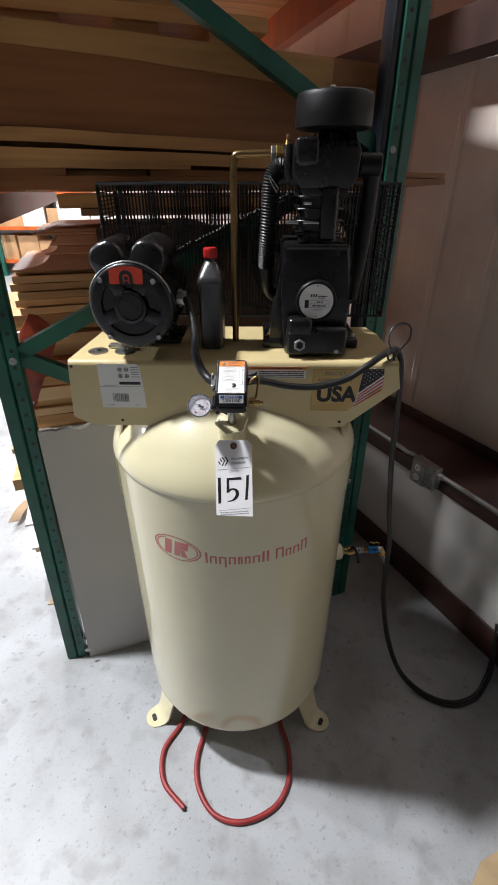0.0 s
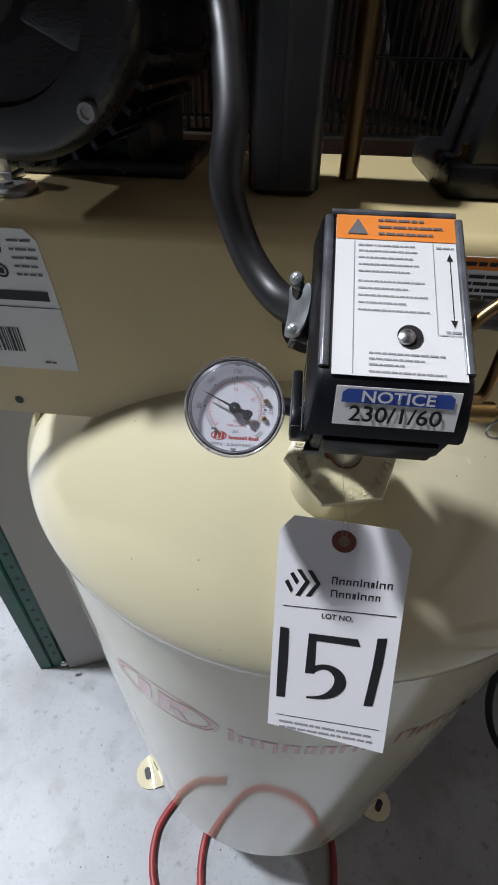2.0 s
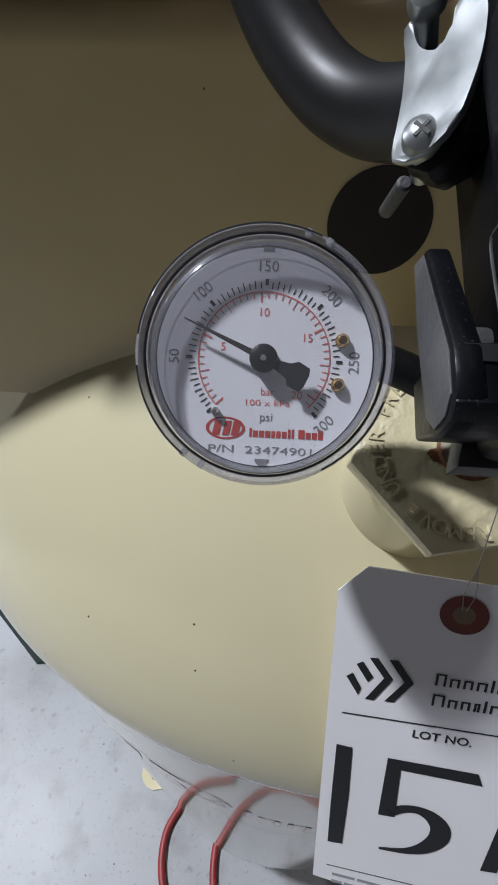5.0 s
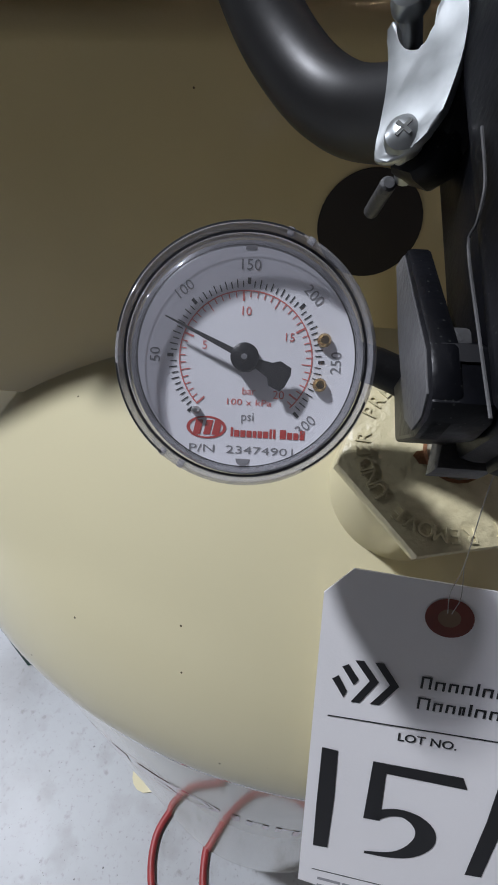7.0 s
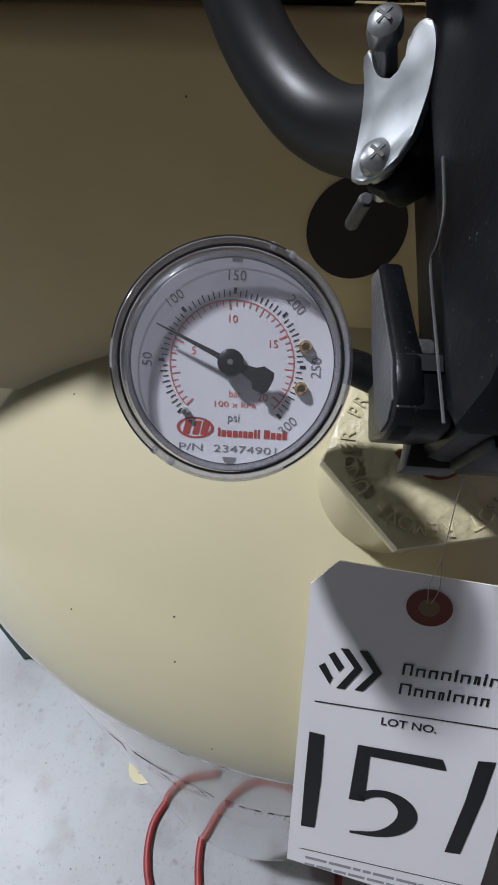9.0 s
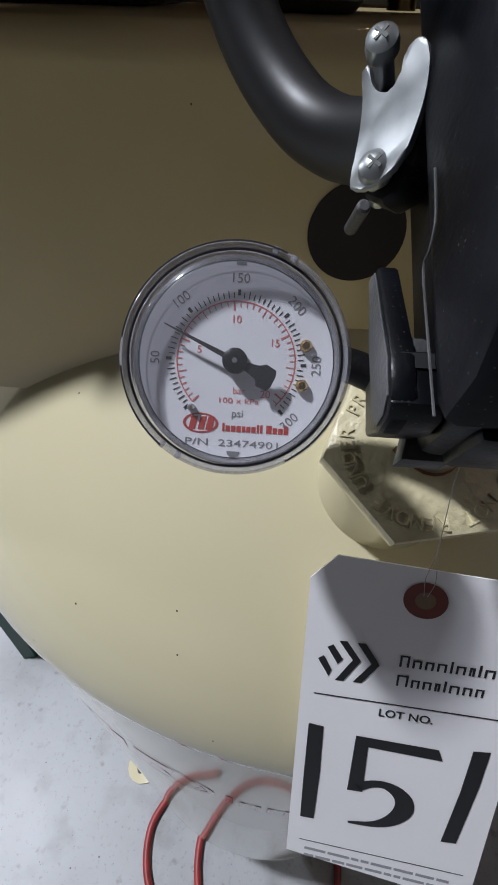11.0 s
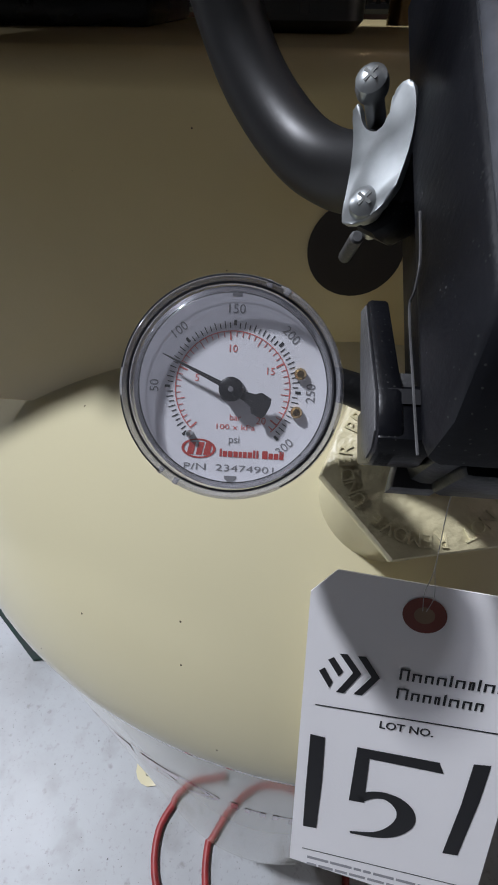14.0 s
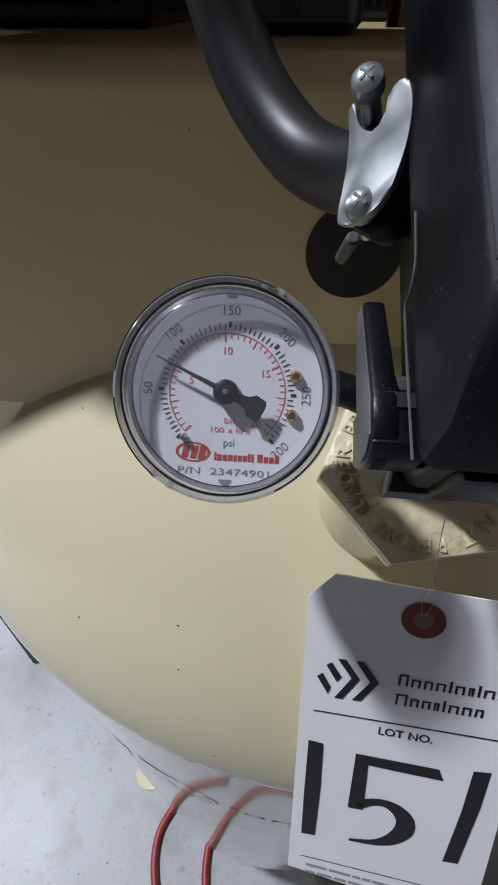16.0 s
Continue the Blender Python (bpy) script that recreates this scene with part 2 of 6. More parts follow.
def along(p0, p1):
    """The pose at p0 whose z axis points to p1, and the distance."""
    p0, p1 = Vector(p0), Vector(p1)
    d = p1 - p0
    return Matrix.Translation(p0) @ d.to_track_quat("Z", "Y").to_matrix().to_4x4(), d.length


def add_rod(bm, p0, p1, r, r1=None, seg=12, bevel=0.0):
    m, L = along(p0, p1)
    r1 = r if r1 is None else r1
    b = bevel
    prof = [(0, 0), (r - b, 0), (r, b), (r1, L - b), (r1 - b, L), (0, L)] if b else [(0, 0), (r, 0), (r1, L), (0, L)]
    return add_rev(bm, prof, m, seg)


def rod(p0, p1, r, r1=None, seg=12, bevel=0.0):
    return add_rod(bm_new(), p0, p1, r, r1, seg, bevel)


def spline(pts, n=12):
    P = [Vector(p) for p in pts]
    P = [2 * P[0] - P[1]] + P + [2 * P[-1] - P[-2]]
    out = []
    for i in range(1, len(P) - 2):
        a, b, c, d = P[i - 1:i + 3]
        for k in range(n):
            t = k / n
            out.append(0.5 * ((2 * b) + (c - a) * t + (2 * a - 5 * b + 4 * c - d) * t * t + (3 * b - a - 3 * c + d) * t ** 3))
    out.append(P[-2])
    return out


def add_tube(bm, pts, r, seg=10, n=10, smooth=True, ribs=0.0):
    """A round tube through the points; ribs: a second radius that alternates, for corrugated hose."""
    P = spline(pts, n) if smooth else [Vector(p) for p in pts]
    up = Vector((0.13, 0.31, 0.94))
    rings, last = [], None
    for i, p in enumerate(P):
        d = (P[min(i + 1, len(P) - 1)] - P[max(i - 1, 0)]).normalized()
        s = last - d * last.dot(d) if last else d.cross(up)
        s.normalize()
        last, q = s, d.cross(s)
        rr = r if not ribs or i % 2 else ribs
        rings.append([bm.verts.new(p + rr * (math.cos(2 * math.pi * k / seg) * s + math.sin(2 * math.pi * k / seg) * q)) for k in range(seg)])
    for A, B in zip(rings, rings[1:]):
        for k in range(seg):
            bm.faces.new((A[k], A[(k + 1) % seg], B[(k + 1) % seg], B[k]))
    bm.faces.new(rings[0]), bm.faces.new(rings[-1])
    return bm


def tube(pts, r, seg=10, n=10, smooth=True, ribs=0.0):
    return add_tube(bm_new(), pts, r, seg, n, smooth, ribs)


def add_prism(bm, poly, depth, m, bevel=0.0):
    """A flat outline (x, y) given thickness along z from 0 to depth, then moved by m."""
    a = [bm.verts.new((x, y, 0)) for x, y in poly]
    b = [bm.verts.new((x, y, depth)) for x, y in poly]
    fs = [bm.faces.new(a[::-1]), bm.faces.new(b)]
    n = len(poly)
    for i in range(n):
        fs.append(bm.faces.new((a[i], a[(i + 1) % n], b[(i + 1) % n], b[i])))
    if bevel:
        es = list({e for f in fs[:2] for e in f.edges})
        r = bmesh.ops.bevel(bm, geom=es, offset=bevel, segments=2, profile=0.5, affect="EDGES")
        vs = list({v for f in r["faces"] for v in f.verts} | {v for v in a + b if v.is_valid})
    else:
        vs = a + b
    bmesh.ops.transform(bm, matrix=m, verts=vs)
    return bm


def prism(poly, depth, m, bevel=0.0):
    return add_prism(bm_new(), poly, depth, m, bevel)


FRONT = Matrix(((1, 0, 0, 0), (0, 0, -1, 0), (0, 1, 0, 0), (0, 0, 0, 1)))  # (x, y, out) to (x, -out, z)


def front(x, y, z, tilt=0.0):
    """A pose in which a flat drawing stands upright and faces -y; tilt leans its top back."""
    return Matrix.Translation((x, y, z)) @ pose(0, 0, 0, -tilt) @ FRONT


def add_rect(bm, x0, x1, y0, y1, z=0.0):
    return bm.faces.new([bm.verts.new(p) for p in ((x0, y0, z), (x1, y0, z), (x1, y1, z), (x0, y1, z))])


def add_ring(bm, r0, r1, a0=0.0, a1=2 * math.pi, seg=40, cx=0, cy=0, z=0.0, sx=1.0):
    n = max(2, seg)
    for i in range(n):
        a, b = a0 + (a1 - a0) * i / n, a0 + (a1 - a0) * (i + 1) / n
        q = [(r0, a), (r1, a), (r1, b), (r0, b)]
        if r0 < 1e-7:
            q = q[1:]
            q = [(0, a)] + q[:1] + [(r1, b)]
        bm.faces.new([bm.verts.new((cx + sx * r * math.cos(t), cy + r * math.sin(t), z)) for r, t in q])
    return bm


def flat(bm, m):
    bmesh.ops.transform(bm, matrix=m, verts=bm.verts)
    return bm


def text_mesh(s, size, cx=0.0, cy=0.0, turn=0.0, z=0.0, width=None, bm=None, bold=0.0, extrude=0.0):
    """Letters of the built-in font, centred at (cx, cy)."""
    cu = bpy.data.curves.new("letters", "FONT")
    cu.body, cu.size, cu.align_x, cu.align_y = s, size, "CENTER", "CENTER"
    cu.offset, cu.resolution_u, cu.extrude = bold, 3, extrude
    tmp = bpy.data.objects.new("letters", cu)
    me = bpy.data.meshes.new_from_object(tmp)
    bpy.data.objects.remove(tmp)
    xs = [v.co.x for v in me.vertices]
    k = width / (max(xs) - min(xs)) if width else 1.0
    m = Matrix.Translation((cx, cy, z)) @ Matrix.Rotation(turn, 4, "Z") @ Matrix.Diagonal((k, 1, 1, 1))
    me.transform(m)
    bm = bm or bm_new()
    bm.from_mesh(me)
    bpy.data.meshes.remove(me)
    return bm


def bars(bm, x0, x1, y, h, seed, z=0.0, gap=0.35):
    """A line of unreadable print: a run of short bars."""
    rnd = random.Random(seed)
    x = x0
    while x < x1 - h:
        w = min(rnd.uniform(1.5, 5.5) * h, x1 - x)
        add_rect(bm, x, x + w, y - h / 2, y + h / 2, z)
        x += w + gap * h * 1.6
    return bm


# ---- structure ----
U, V = Vector((0.9469, 0.3214, 0)), Vector((-0.3214, 0.9469, 0))    # the rack's depth and length
W, N = Vector((0.451, -0.8925, 0)), Vector((0.8925, 0.451, 0))      # along the outer wall, and out through it
RACK = Matrix(((U.x, V.x, 0, -0.700), (U.y, V.y, 0, 0.098), (0, 0, 1, 0), (0, 0, 0, 1)))
WALLM = Matrix(((W.x, N.x, 0, 0.850), (W.y, N.y, 0, 0.583), (0, 0, 1, 0), (0, 0, 0, 1)))
LEDGE, LEDGEZ = 0.32, 0.660
LEAN = Matrix.Translation((0, 0.008, 0)) @ pose(0, 0, 0, 1.5) @ Matrix.Translation((0, -0.008, 0))  # the machine stands a little forward

floor = part("floor", box(-22, 8, -14, 22, -0.12, 0), CONCRETE, smooth=0)
tagged(floor, "grey concrete warehouse floor, stained and scuffed", "floor", kind="structure")

bm = box(-24, 14, 0.0, LEDGE + 0.2, 0, LEDGEZ - 0.012)
wall_low = part("wall_low", flat(bm, WALLM), LOWLINER, smooth=0)
tagged(wall_low, "grey-white lined lower part of the metal wall", "wall", kind="structure")
bm = bm_new()
add_box(bm, -24, 14, LEDGE, LEDGE + 0.2, LEDGEZ, 7.0)
for i in range(-40, 12):                                            # shallow ribs of the sheet
    x = i * 0.30 + 0.11
    for dx, w in ((0, 0.016), (0.15, 0.004)):
        o = 0.007 if w > 0.01 else 0.0015
        add_prism(bm, [(x + dx - w - 0.012, 0), (x + dx + w + 0.012, 0), (x + dx + w, o), (x + dx - w, o)], 6.2,
                  Matrix(((1, 0, 0, 0), (0, -1, 0, LEDGE + 0.001), (0, 0, 1, LEDGEZ + 0.08), (0, 0, 0, 1))))
wall_up = part("wall_east", flat(bm, WALLM), LINER, smooth=0)
tagged(wall_up, "pale ribbed metal wall with a glossy embossed facing", "wall", kind="structure")

ledge = thing("wall_ledge", "dark red steel girt forming a ledge along the metal wall", "girt", WALLM, kind="structure")
part("ledge_top", box(-24, 14, 0.004, LEDGE - 0.001, LEDGEZ - 0.011, LEDGEZ, 0.002), REDBEAM, ledge, smooth=0)
part("ledge_lip", box(-24, 14, -0.012, 0.003, LEDGEZ - 0.06, LEDGEZ + 0.003, 0.003), REDBEAM, ledge)
part("ledge_back", box(-24, 14, LEDGE - 0.020, LEDGE - 0.010, LEDGEZ + 0.002, LEDGEZ + 0.06, 0.002), REDBEAM, ledge)
part("base_trim", box(-24, 14, -0.014, -0.002, 0, 0.15, 0.003), REDBEAM, ledge, "dark red steel base angle")
girt = thing("upper_girt", "dark red steel girt high on the metal wall", "girt", WALLM, kind="structure")
part("web", box(-24, 14, 0.165, LEDGE - 0.010, 2.205, 2.215, 0.002), REDBEAM, girt, smooth=0)
part("flange", box(-24, 14, 0.150, 0.163, 2.205, 2.335, 0.003), REDBEAM, girt, smooth=0)

for nm, x0, x1, y0, y1 in (("wall_north", -22, 8, 22, 22.2), ("wall_south", -22, 8, -14.2, -14), ("wall_west", -22.2, -22, -14, 22)):
    tagged(part(nm, box(x0, x1, y0, y1, 0, 7.0), BARE, smooth=0), "plain pale metal warehouse wall far off", "wall", kind="structure")
tagged(part("ceiling", box(-22, 12, -14, 22, 7.0, 7.2), ROOF, smooth=0), "grey metal warehouse roof", "ceiling", kind="structure")

# ---- air compressor: tank, feet, plate ----
R, ZB, ZS, ZD, HD, HN = 0.3260, 0.246, 1.182, 1.187, 0.202, 1.60
RC = R - 0.0035                                                     # the shell, a little inside the head's rim
ZP, YF, YB = 1.446, -0.172, 0.088
comp = thing("air_compressor", "cream upright air compressor with black motor and black pump", "air compressor", LEAN)


prof = [(0, 0.16), (0.12, 0.167), (0.22, 0.19), (0.30, 0.222), (R - 0.009, ZB - 0.006), (R - 0.0032, ZB), (R - 0.0032, ZB + 0.010), (RC, ZB + 0.014)]
prof += [(RC, ZB + 0.021), (RC, ZB + 0.10), (RC, ZS - 0.10), (RC, ZS - 0.011), (RC, ZS - 0.0060), (RC - 0.0006, ZS - 0.0050), (R - 0.0020, ZS - 0.0045), (R - 0.0008, ZS - 0.0030), (R - 0.0003, ZS), (R - 0.0001, ZS + 0.004), (R, ZD)]
prof += [(R * math.cos(a) ** (2 / HN), ZD + HD * math.sin(a) ** (2 / HN)) for a in (math.pi / 2 * i / 40 for i in range(1, 40))] + [(0, ZD + HD)]
tank = part("tank", rev(prof, seg=144), CREAM, comp, "glossy cream painted steel receiver tank", smooth=50)


def foot(ang):
    """A bent steel foot that leaves the tank's lower head at that angle."""
    m = Matrix.Rotation(ang, 4, "Z")
    bm = bm_new()
    drop = LEAN.inverted() @ Vector((0.34 * math.cos(ang), 0.34 * math.sin(ang), 0))
    z0 = drop.z
    outl = [(0.262, 0.230, 0.060), (0.285, 0.150, 0.057), (0.303, 0.080, 0.052), (0.316, 0.030, 0.047), (0.328, 0.010, 0.042), (0.347, 0.006, 0.040), (0.367, 0.006, 0.034), (0.380, 0.006, 0.022), (0.386, 0.006, 0.008)]
    th, n = 0.006, (-1, -0.45, 0.45, 1)
    up = [[bm.verts.new((r, s * w, z + z0)) for s in n] for r, z, w in outl]
    lo = [[bm.verts.new((r - (th if z > 0.02 else 0.0), s * w, z + z0 - (th if z < 0.02 else 0.003))) for s in n] for r, z, w in outl]
    for L in (up, lo):
        for A, B in zip(L, L[1:]):
            for k in range(3):
                bm.faces.new((A[k], A[k + 1], B[k + 1], B[k]))
    for k in (0, 3):
        for i in range(len(up) - 1):
            bm.faces.new((up[i][k], up[i + 1][k], lo[i + 1][k], lo[i][k]))
    for i in (0, -1):
        for k in range(3):
            bm.faces.new((up[i][k], up[i][k + 1], lo[i][k + 1], lo[i][k]))
    f = part("foot", flat(bm, m), CREAM, comp, smooth=60)
    hole = bm_new()
    pts = [(0.356 + 0.008 * math.cos(a), 0.0080 * math.sin(a) + (0.007 if math.sin(a) > 0 else -0.007)) for a in (2 * math.pi * (i + 0.5) / 20 for i in range(20))]
    hole.faces.new([hole.verts.new((x, y, 0.0066 + z0)) for x, y in pts])
    part("bolt_hole", flat(hole, m), INK, f, "dark slot of the bolt hole", smooth=0)


for a in (207, -28, 90):
    foot(radians(a))

# mounting plate: one bent sheet, its front skirt cut at the corners
plate = bm_new()
skirt = [(-0.350, ZP - 0.012), (-0.361, 1.312), (-0.320, 1.289), (0.262, 1.289), (0.377, 1.386), (0.367, ZP - 0.012)]
bend = [(YF + 0.012 - 0.012 * math.sin(a), ZP - 0.012 + 0.012 * math.cos(a)) for a in (math.pi / 2 * i / 6 for i in range(7))]
back = [(0.362, 0.03), (0.345, YB), (-0.30, YB), (-0.335, 0.04)]
face = [plate.verts.new((x, YF, z)) for x, z in skirt[1:5]]
ra = [plate.verts.new((-0.350, y, z)) for y, z in bend]
rb = [plate.verts.new((0.367, y, z)) for y, z in bend]
for i in range(6):
    plate.faces.new((ra[i], rb[i], rb[i + 1], ra[i + 1]))
plate.faces.new([ra[-1]] + face + [rb[-1]])
bk = [plate.verts.new((x, y, ZP)) for x, y in back]
plate.faces.new([ra[0], rb[0]] + bk)
dn = [plate.verts.new((x, y, 1.30)) for x, y in back]
for i in range(3):
    plate.faces.new((bk[i], bk[i + 1], dn[i + 1], dn[i]))
bmesh.ops.recalc_face_normals(plate, faces=plate.faces)
bmesh.ops.solidify(plate, geom=plate.faces[:], thickness=0.004)
mplate = part("mounting_plate", plate, TOPCREAM, comp, "cream sheet-steel mounting plate with stickers on its skirt", smooth=35)
for s in (-1, 1):                                                   # side brackets from tank to plate
    bm = bm_new()
    strip = [(0.292, 1.290), (0.300, 1.240), (0.313, 1.212), (0.3215, 1.185), (0.3238, 1.150), (0.3238, 1.110), (0.3215, 1.060)]
    fan = [radians(180 + k) if s < 0 else radians(-k) for k in (-14, -6, 2, 10, 18, 24, 25)]
    n_, w_ = len(strip), len(fan)
    cols = [[bm.verts.new(((r + o) * math.cos(g), (r + o) * math.sin(g), z)) for g in fan] for o in (-0.002, 0.0035) for r, z in strip]
    for A, B in [(cols[i + o], cols[i + 1 + o]) for o in (0, n_) for i in range(n_ - 1)]:
        for k in range(w_ - 1):
            bm.faces.new((A[k], A[k + 1], B[k + 1], B[k]))
    for i in range(n_ - 1):
        for k in (0, w_ - 1):
            bm.faces.new((cols[i][k], cols[i + 1][k], cols[i + 1 + n_][k], cols[i + n_][k]))
    for i in (0, n_ - 1):
        for k in range(w_ - 1):
            bm.faces.new((cols[i][k], cols[i][k + 1], cols[i + n_][k + 1], cols[i + n_][k]))
    part("bracket", bm, CREAM, comp, smooth=50)
for x, z in ((-0.343, 1.433), (-0.249, 1.302), (0.252, 1.302)):
    part("screw_hole", rod((x, YF + 0.001, z), (x, YF - 0.0006, z), 0.0035), INK, mplate, "small dark screw hole")
# flat disc on the skirt; the shade inside the hole is its colour
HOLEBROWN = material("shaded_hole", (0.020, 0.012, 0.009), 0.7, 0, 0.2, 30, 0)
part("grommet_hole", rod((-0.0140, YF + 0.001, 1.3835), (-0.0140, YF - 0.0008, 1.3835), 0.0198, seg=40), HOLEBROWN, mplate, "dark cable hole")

# stickers on the skirt
yl = YF - 0.0012
stk = part("sticker", prism([(-0.289, 1.335), (-0.189, 1.335), (-0.190, 1.386), (-0.194, 1.432), (-0.201, 1.439), (-0.286, 1.440)], 0.0006, front(0, YF - 0.0002, 0)), PAPER, mplate, "white shipping sticker with a barcode")
bm = bm_new()
x = -0.262
rnd = random.Random(4)
while x < -0.228:
    w = rnd.choice((0.0008, 0.0012, 0.002))
    add_rect(bm, x, x + w, 1.350, 1.370)
    x += w + rnd.choice((0.0008, 0.0012, 0.0018))
add_rect(bm, -0.243, -0.196, 1.3915, 1.3985)
add_rect(bm, -0.287, -0.190, 1.3862, 1.3868)
for cx, cz in ((-0.238, 1.427), (-0.224, 1.427), (-0.238, 1.412), (-0.224, 1.412)):
    add_ring(bm, 0.0032, 0.0048, cx=cx, cy=cz, seg=16)
    add_rect(bm, cx - 0.0016, cx + 0.0016, cz - 0.002, cz + 0.002)
part("print", flat(bm, front(0, yl, 0)), INK, stk, "black print", smooth=0)
for x0, x1, z, h, sd_ in [(-0.214, -0.196, 1.432 - 0.0055 * i, 0.0016, i) for i in range(5)] + [(-0.278, -0.250, 1.390, 0.0014, 9), (-0.275, -0.262, 1.3415, 0.0016, 8), (-0.214, -0.204, 1.3415, 0.0016, 7)]:
    part("print_line", flat(bars(bm_new(), x0, x1, z, h, sd_), front(0, yl, 0)), GREYINK, stk, smooth=0)

warn = part("warning_sticker", flat(box(0.030, 0.168, -0.0003, 0.0003, 1.409, 1.436), Matrix.Translation((0, YF - 0.0006, 0))), PAPER, mplate, "white warning sticker with an orange band")
bm = bm_new()
add_rect(bm, 0.030, 0.168, 1.4285, 1.436)
part("band", flat(bm, front(0, yl, 0)), ORANGE, warn, smooth=0)
bm = bm_new()
for i in range(4):
    bars(bm, 0.066, 0.164, 1.4245 - 0.0042 * i, 0.0022, 20 + i, gap=0.2)
bars(bm, 0.050, 0.160, 1.4322, 0.0024, 31, 0.0004)
bm.faces.new([bm.verts.new((x, z, 0)) for x, z in ((0.036, 1.414), (0.060, 1.414), (0.063, 1.426), (0.056, 1.420))])
part("print", flat(bm, front(0, yl, 0)), INK, warn, "black print", smooth=0)

usa = part("origin_sticker", prism([(0.183, 1.331), (0.268, 1.331), (0.300, 1.363), (0.300, 1.431), (0.183, 1.431)], 0.0006, front(0, YF - 0.0002, 0)), TANLABEL, mplate, "worn tan sticker with large dark letters")
bm = bm_new()
for a in ((0.183, 0.300, 1.4285, 1.431), (0.183, 0.1852, 1.331, 1.4285), (0.183, 0.268, 1.331, 1.3332)):
    add_rect(bm, *a)
part("border", flat(bm, front(0, yl, 0)), GOLD, usa, smooth=0)
bm = text_mesh("USA", 0.050, 0.238, 1.370, width=0.090, bold=0.0022)
part("letters", flat(bm, front(0, yl, 0)), NAVY, usa, "near-black letters", smooth=0)
bm = text_mesh("PROUDLY", 0.013, 0.232, 1.420, width=0.045)
text_mesh("ASSEMBLED IN", 0.013, 0.232, 1.404, width=0.075, bm=bm)
part("small_letters", flat(bm, front(0, yl, 0)), GREYINK, usa, smooth=0)
bm = text_mesh("Campbellsville, KY", 0.012, 0.230, 1.342, width=0.082)
part("script", flat(bm, front(0, yl, 0)), GOLD, usa, smooth=0)

flag = part("flag_sticker", prism([(0.292, 1.432), (0.336, 1.432), (0.338, 1.396), (0.278, 1.338), (0.286, 1.380)], 0.0006, front(0, YF - 0.0008, 0)), PAPER, mplate, "striped flag sticker, red, white and navy")
yf = front(0, YF - 0.0022, 0)
bm = bm_new()
bm.faces.new([bm.verts.new((x, z, 0)) for x, z in ((0.292, 1.432), (0.336, 1.432), (0.3368, 1.418), (0.287, 1.376), (0.286, 1.380))])
part("canton", flat(bm, yf), NAVY, flag, smooth=0)
bm = bm_new()
for i in range(4):
    d = 0.009 * i
    bm.faces.new([bm.verts.new((x, z, 0)) for x, z in ((0.3372, 1.4135 - d), (0.3374, 1.4095 - d), (0.2852 - 0.002 * i, 1.366 - d * 0.92), (0.2856 - 0.002 * i, 1.3700 - d * 0.92))])
part("stripes", flat(bm, yf), REDINK, flag, smooth=0)
bm = bm_new()
for i in range(5):
    for k in range(7):
        x, z = 0.296 + 0.006 * k, 1.4285 - 0.0082 * i - (0.004 if k % 2 else 0)
        if z > 1.376 + (x - 0.287) * 0.84 + 0.003:
            add_ring(bm, 0, 0.0011, cx=x, cy=z, seg=6, z=0.0005)
part("stars", flat(bm, yf), PAPER, flag, smooth=0)

# maker's mark on the tank: an oval with blocks and a row of blocks for the name, bent to the shell
def on_tank(bm, lift=0.0):
    for v in bm.verts:
        a = v.co.x / R
        rr = RC + lift
        v.co = Vector((rr * math.sin(a), -rr * math.cos(a), v.co.y))
    return bm


def mark_part(bm, name, label=""):
    bmesh.ops.subdivide_edges(bm, edges=[e for e in bm.edges if e.calc_length() > 0.012], cuts=2)
    return part(name, on_tank(bm, 0.0003), REDINK, tank, label, smooth=60)


bm = bm_new()
add_ring(bm, 0.0340, 0.0368, cx=-0.134, cy=1.020, seg=64, sx=1.82)
mark_part(bm, "mark_oval", "red oval outline painted on the tank")
for a0 in (120, -60):
    bm = bm_new()
    add_ring(bm, 0.0290, 0.0310, radians(a0), radians(a0 + 120), 24, -0.134, 1.020, 0, 1.9)
    mark_part(bm, "mark_arc")
for quad in (((-0.170, 0.997), (-0.151, 0.997), (-0.145, 1.043), (-0.164, 1.043)), ((-0.142, 0.997), (-0.126, 0.997), (-0.120, 1.043), (-0.136, 1.043)),
             ((-0.124, 1.020), (-0.103, 1.020), (-0.099, 1.043), (-0.122, 1.043)), ((-0.121, 0.997), (-0.104, 0.997), (-0.112, 1.018), (-0.123, 1.018))):
    bm = bm_new()
    bm.faces.new([bm.verts.new((x, z, 0)) for x, z in quad])
    mark_part(bm, "mark_block")
x = -0.058
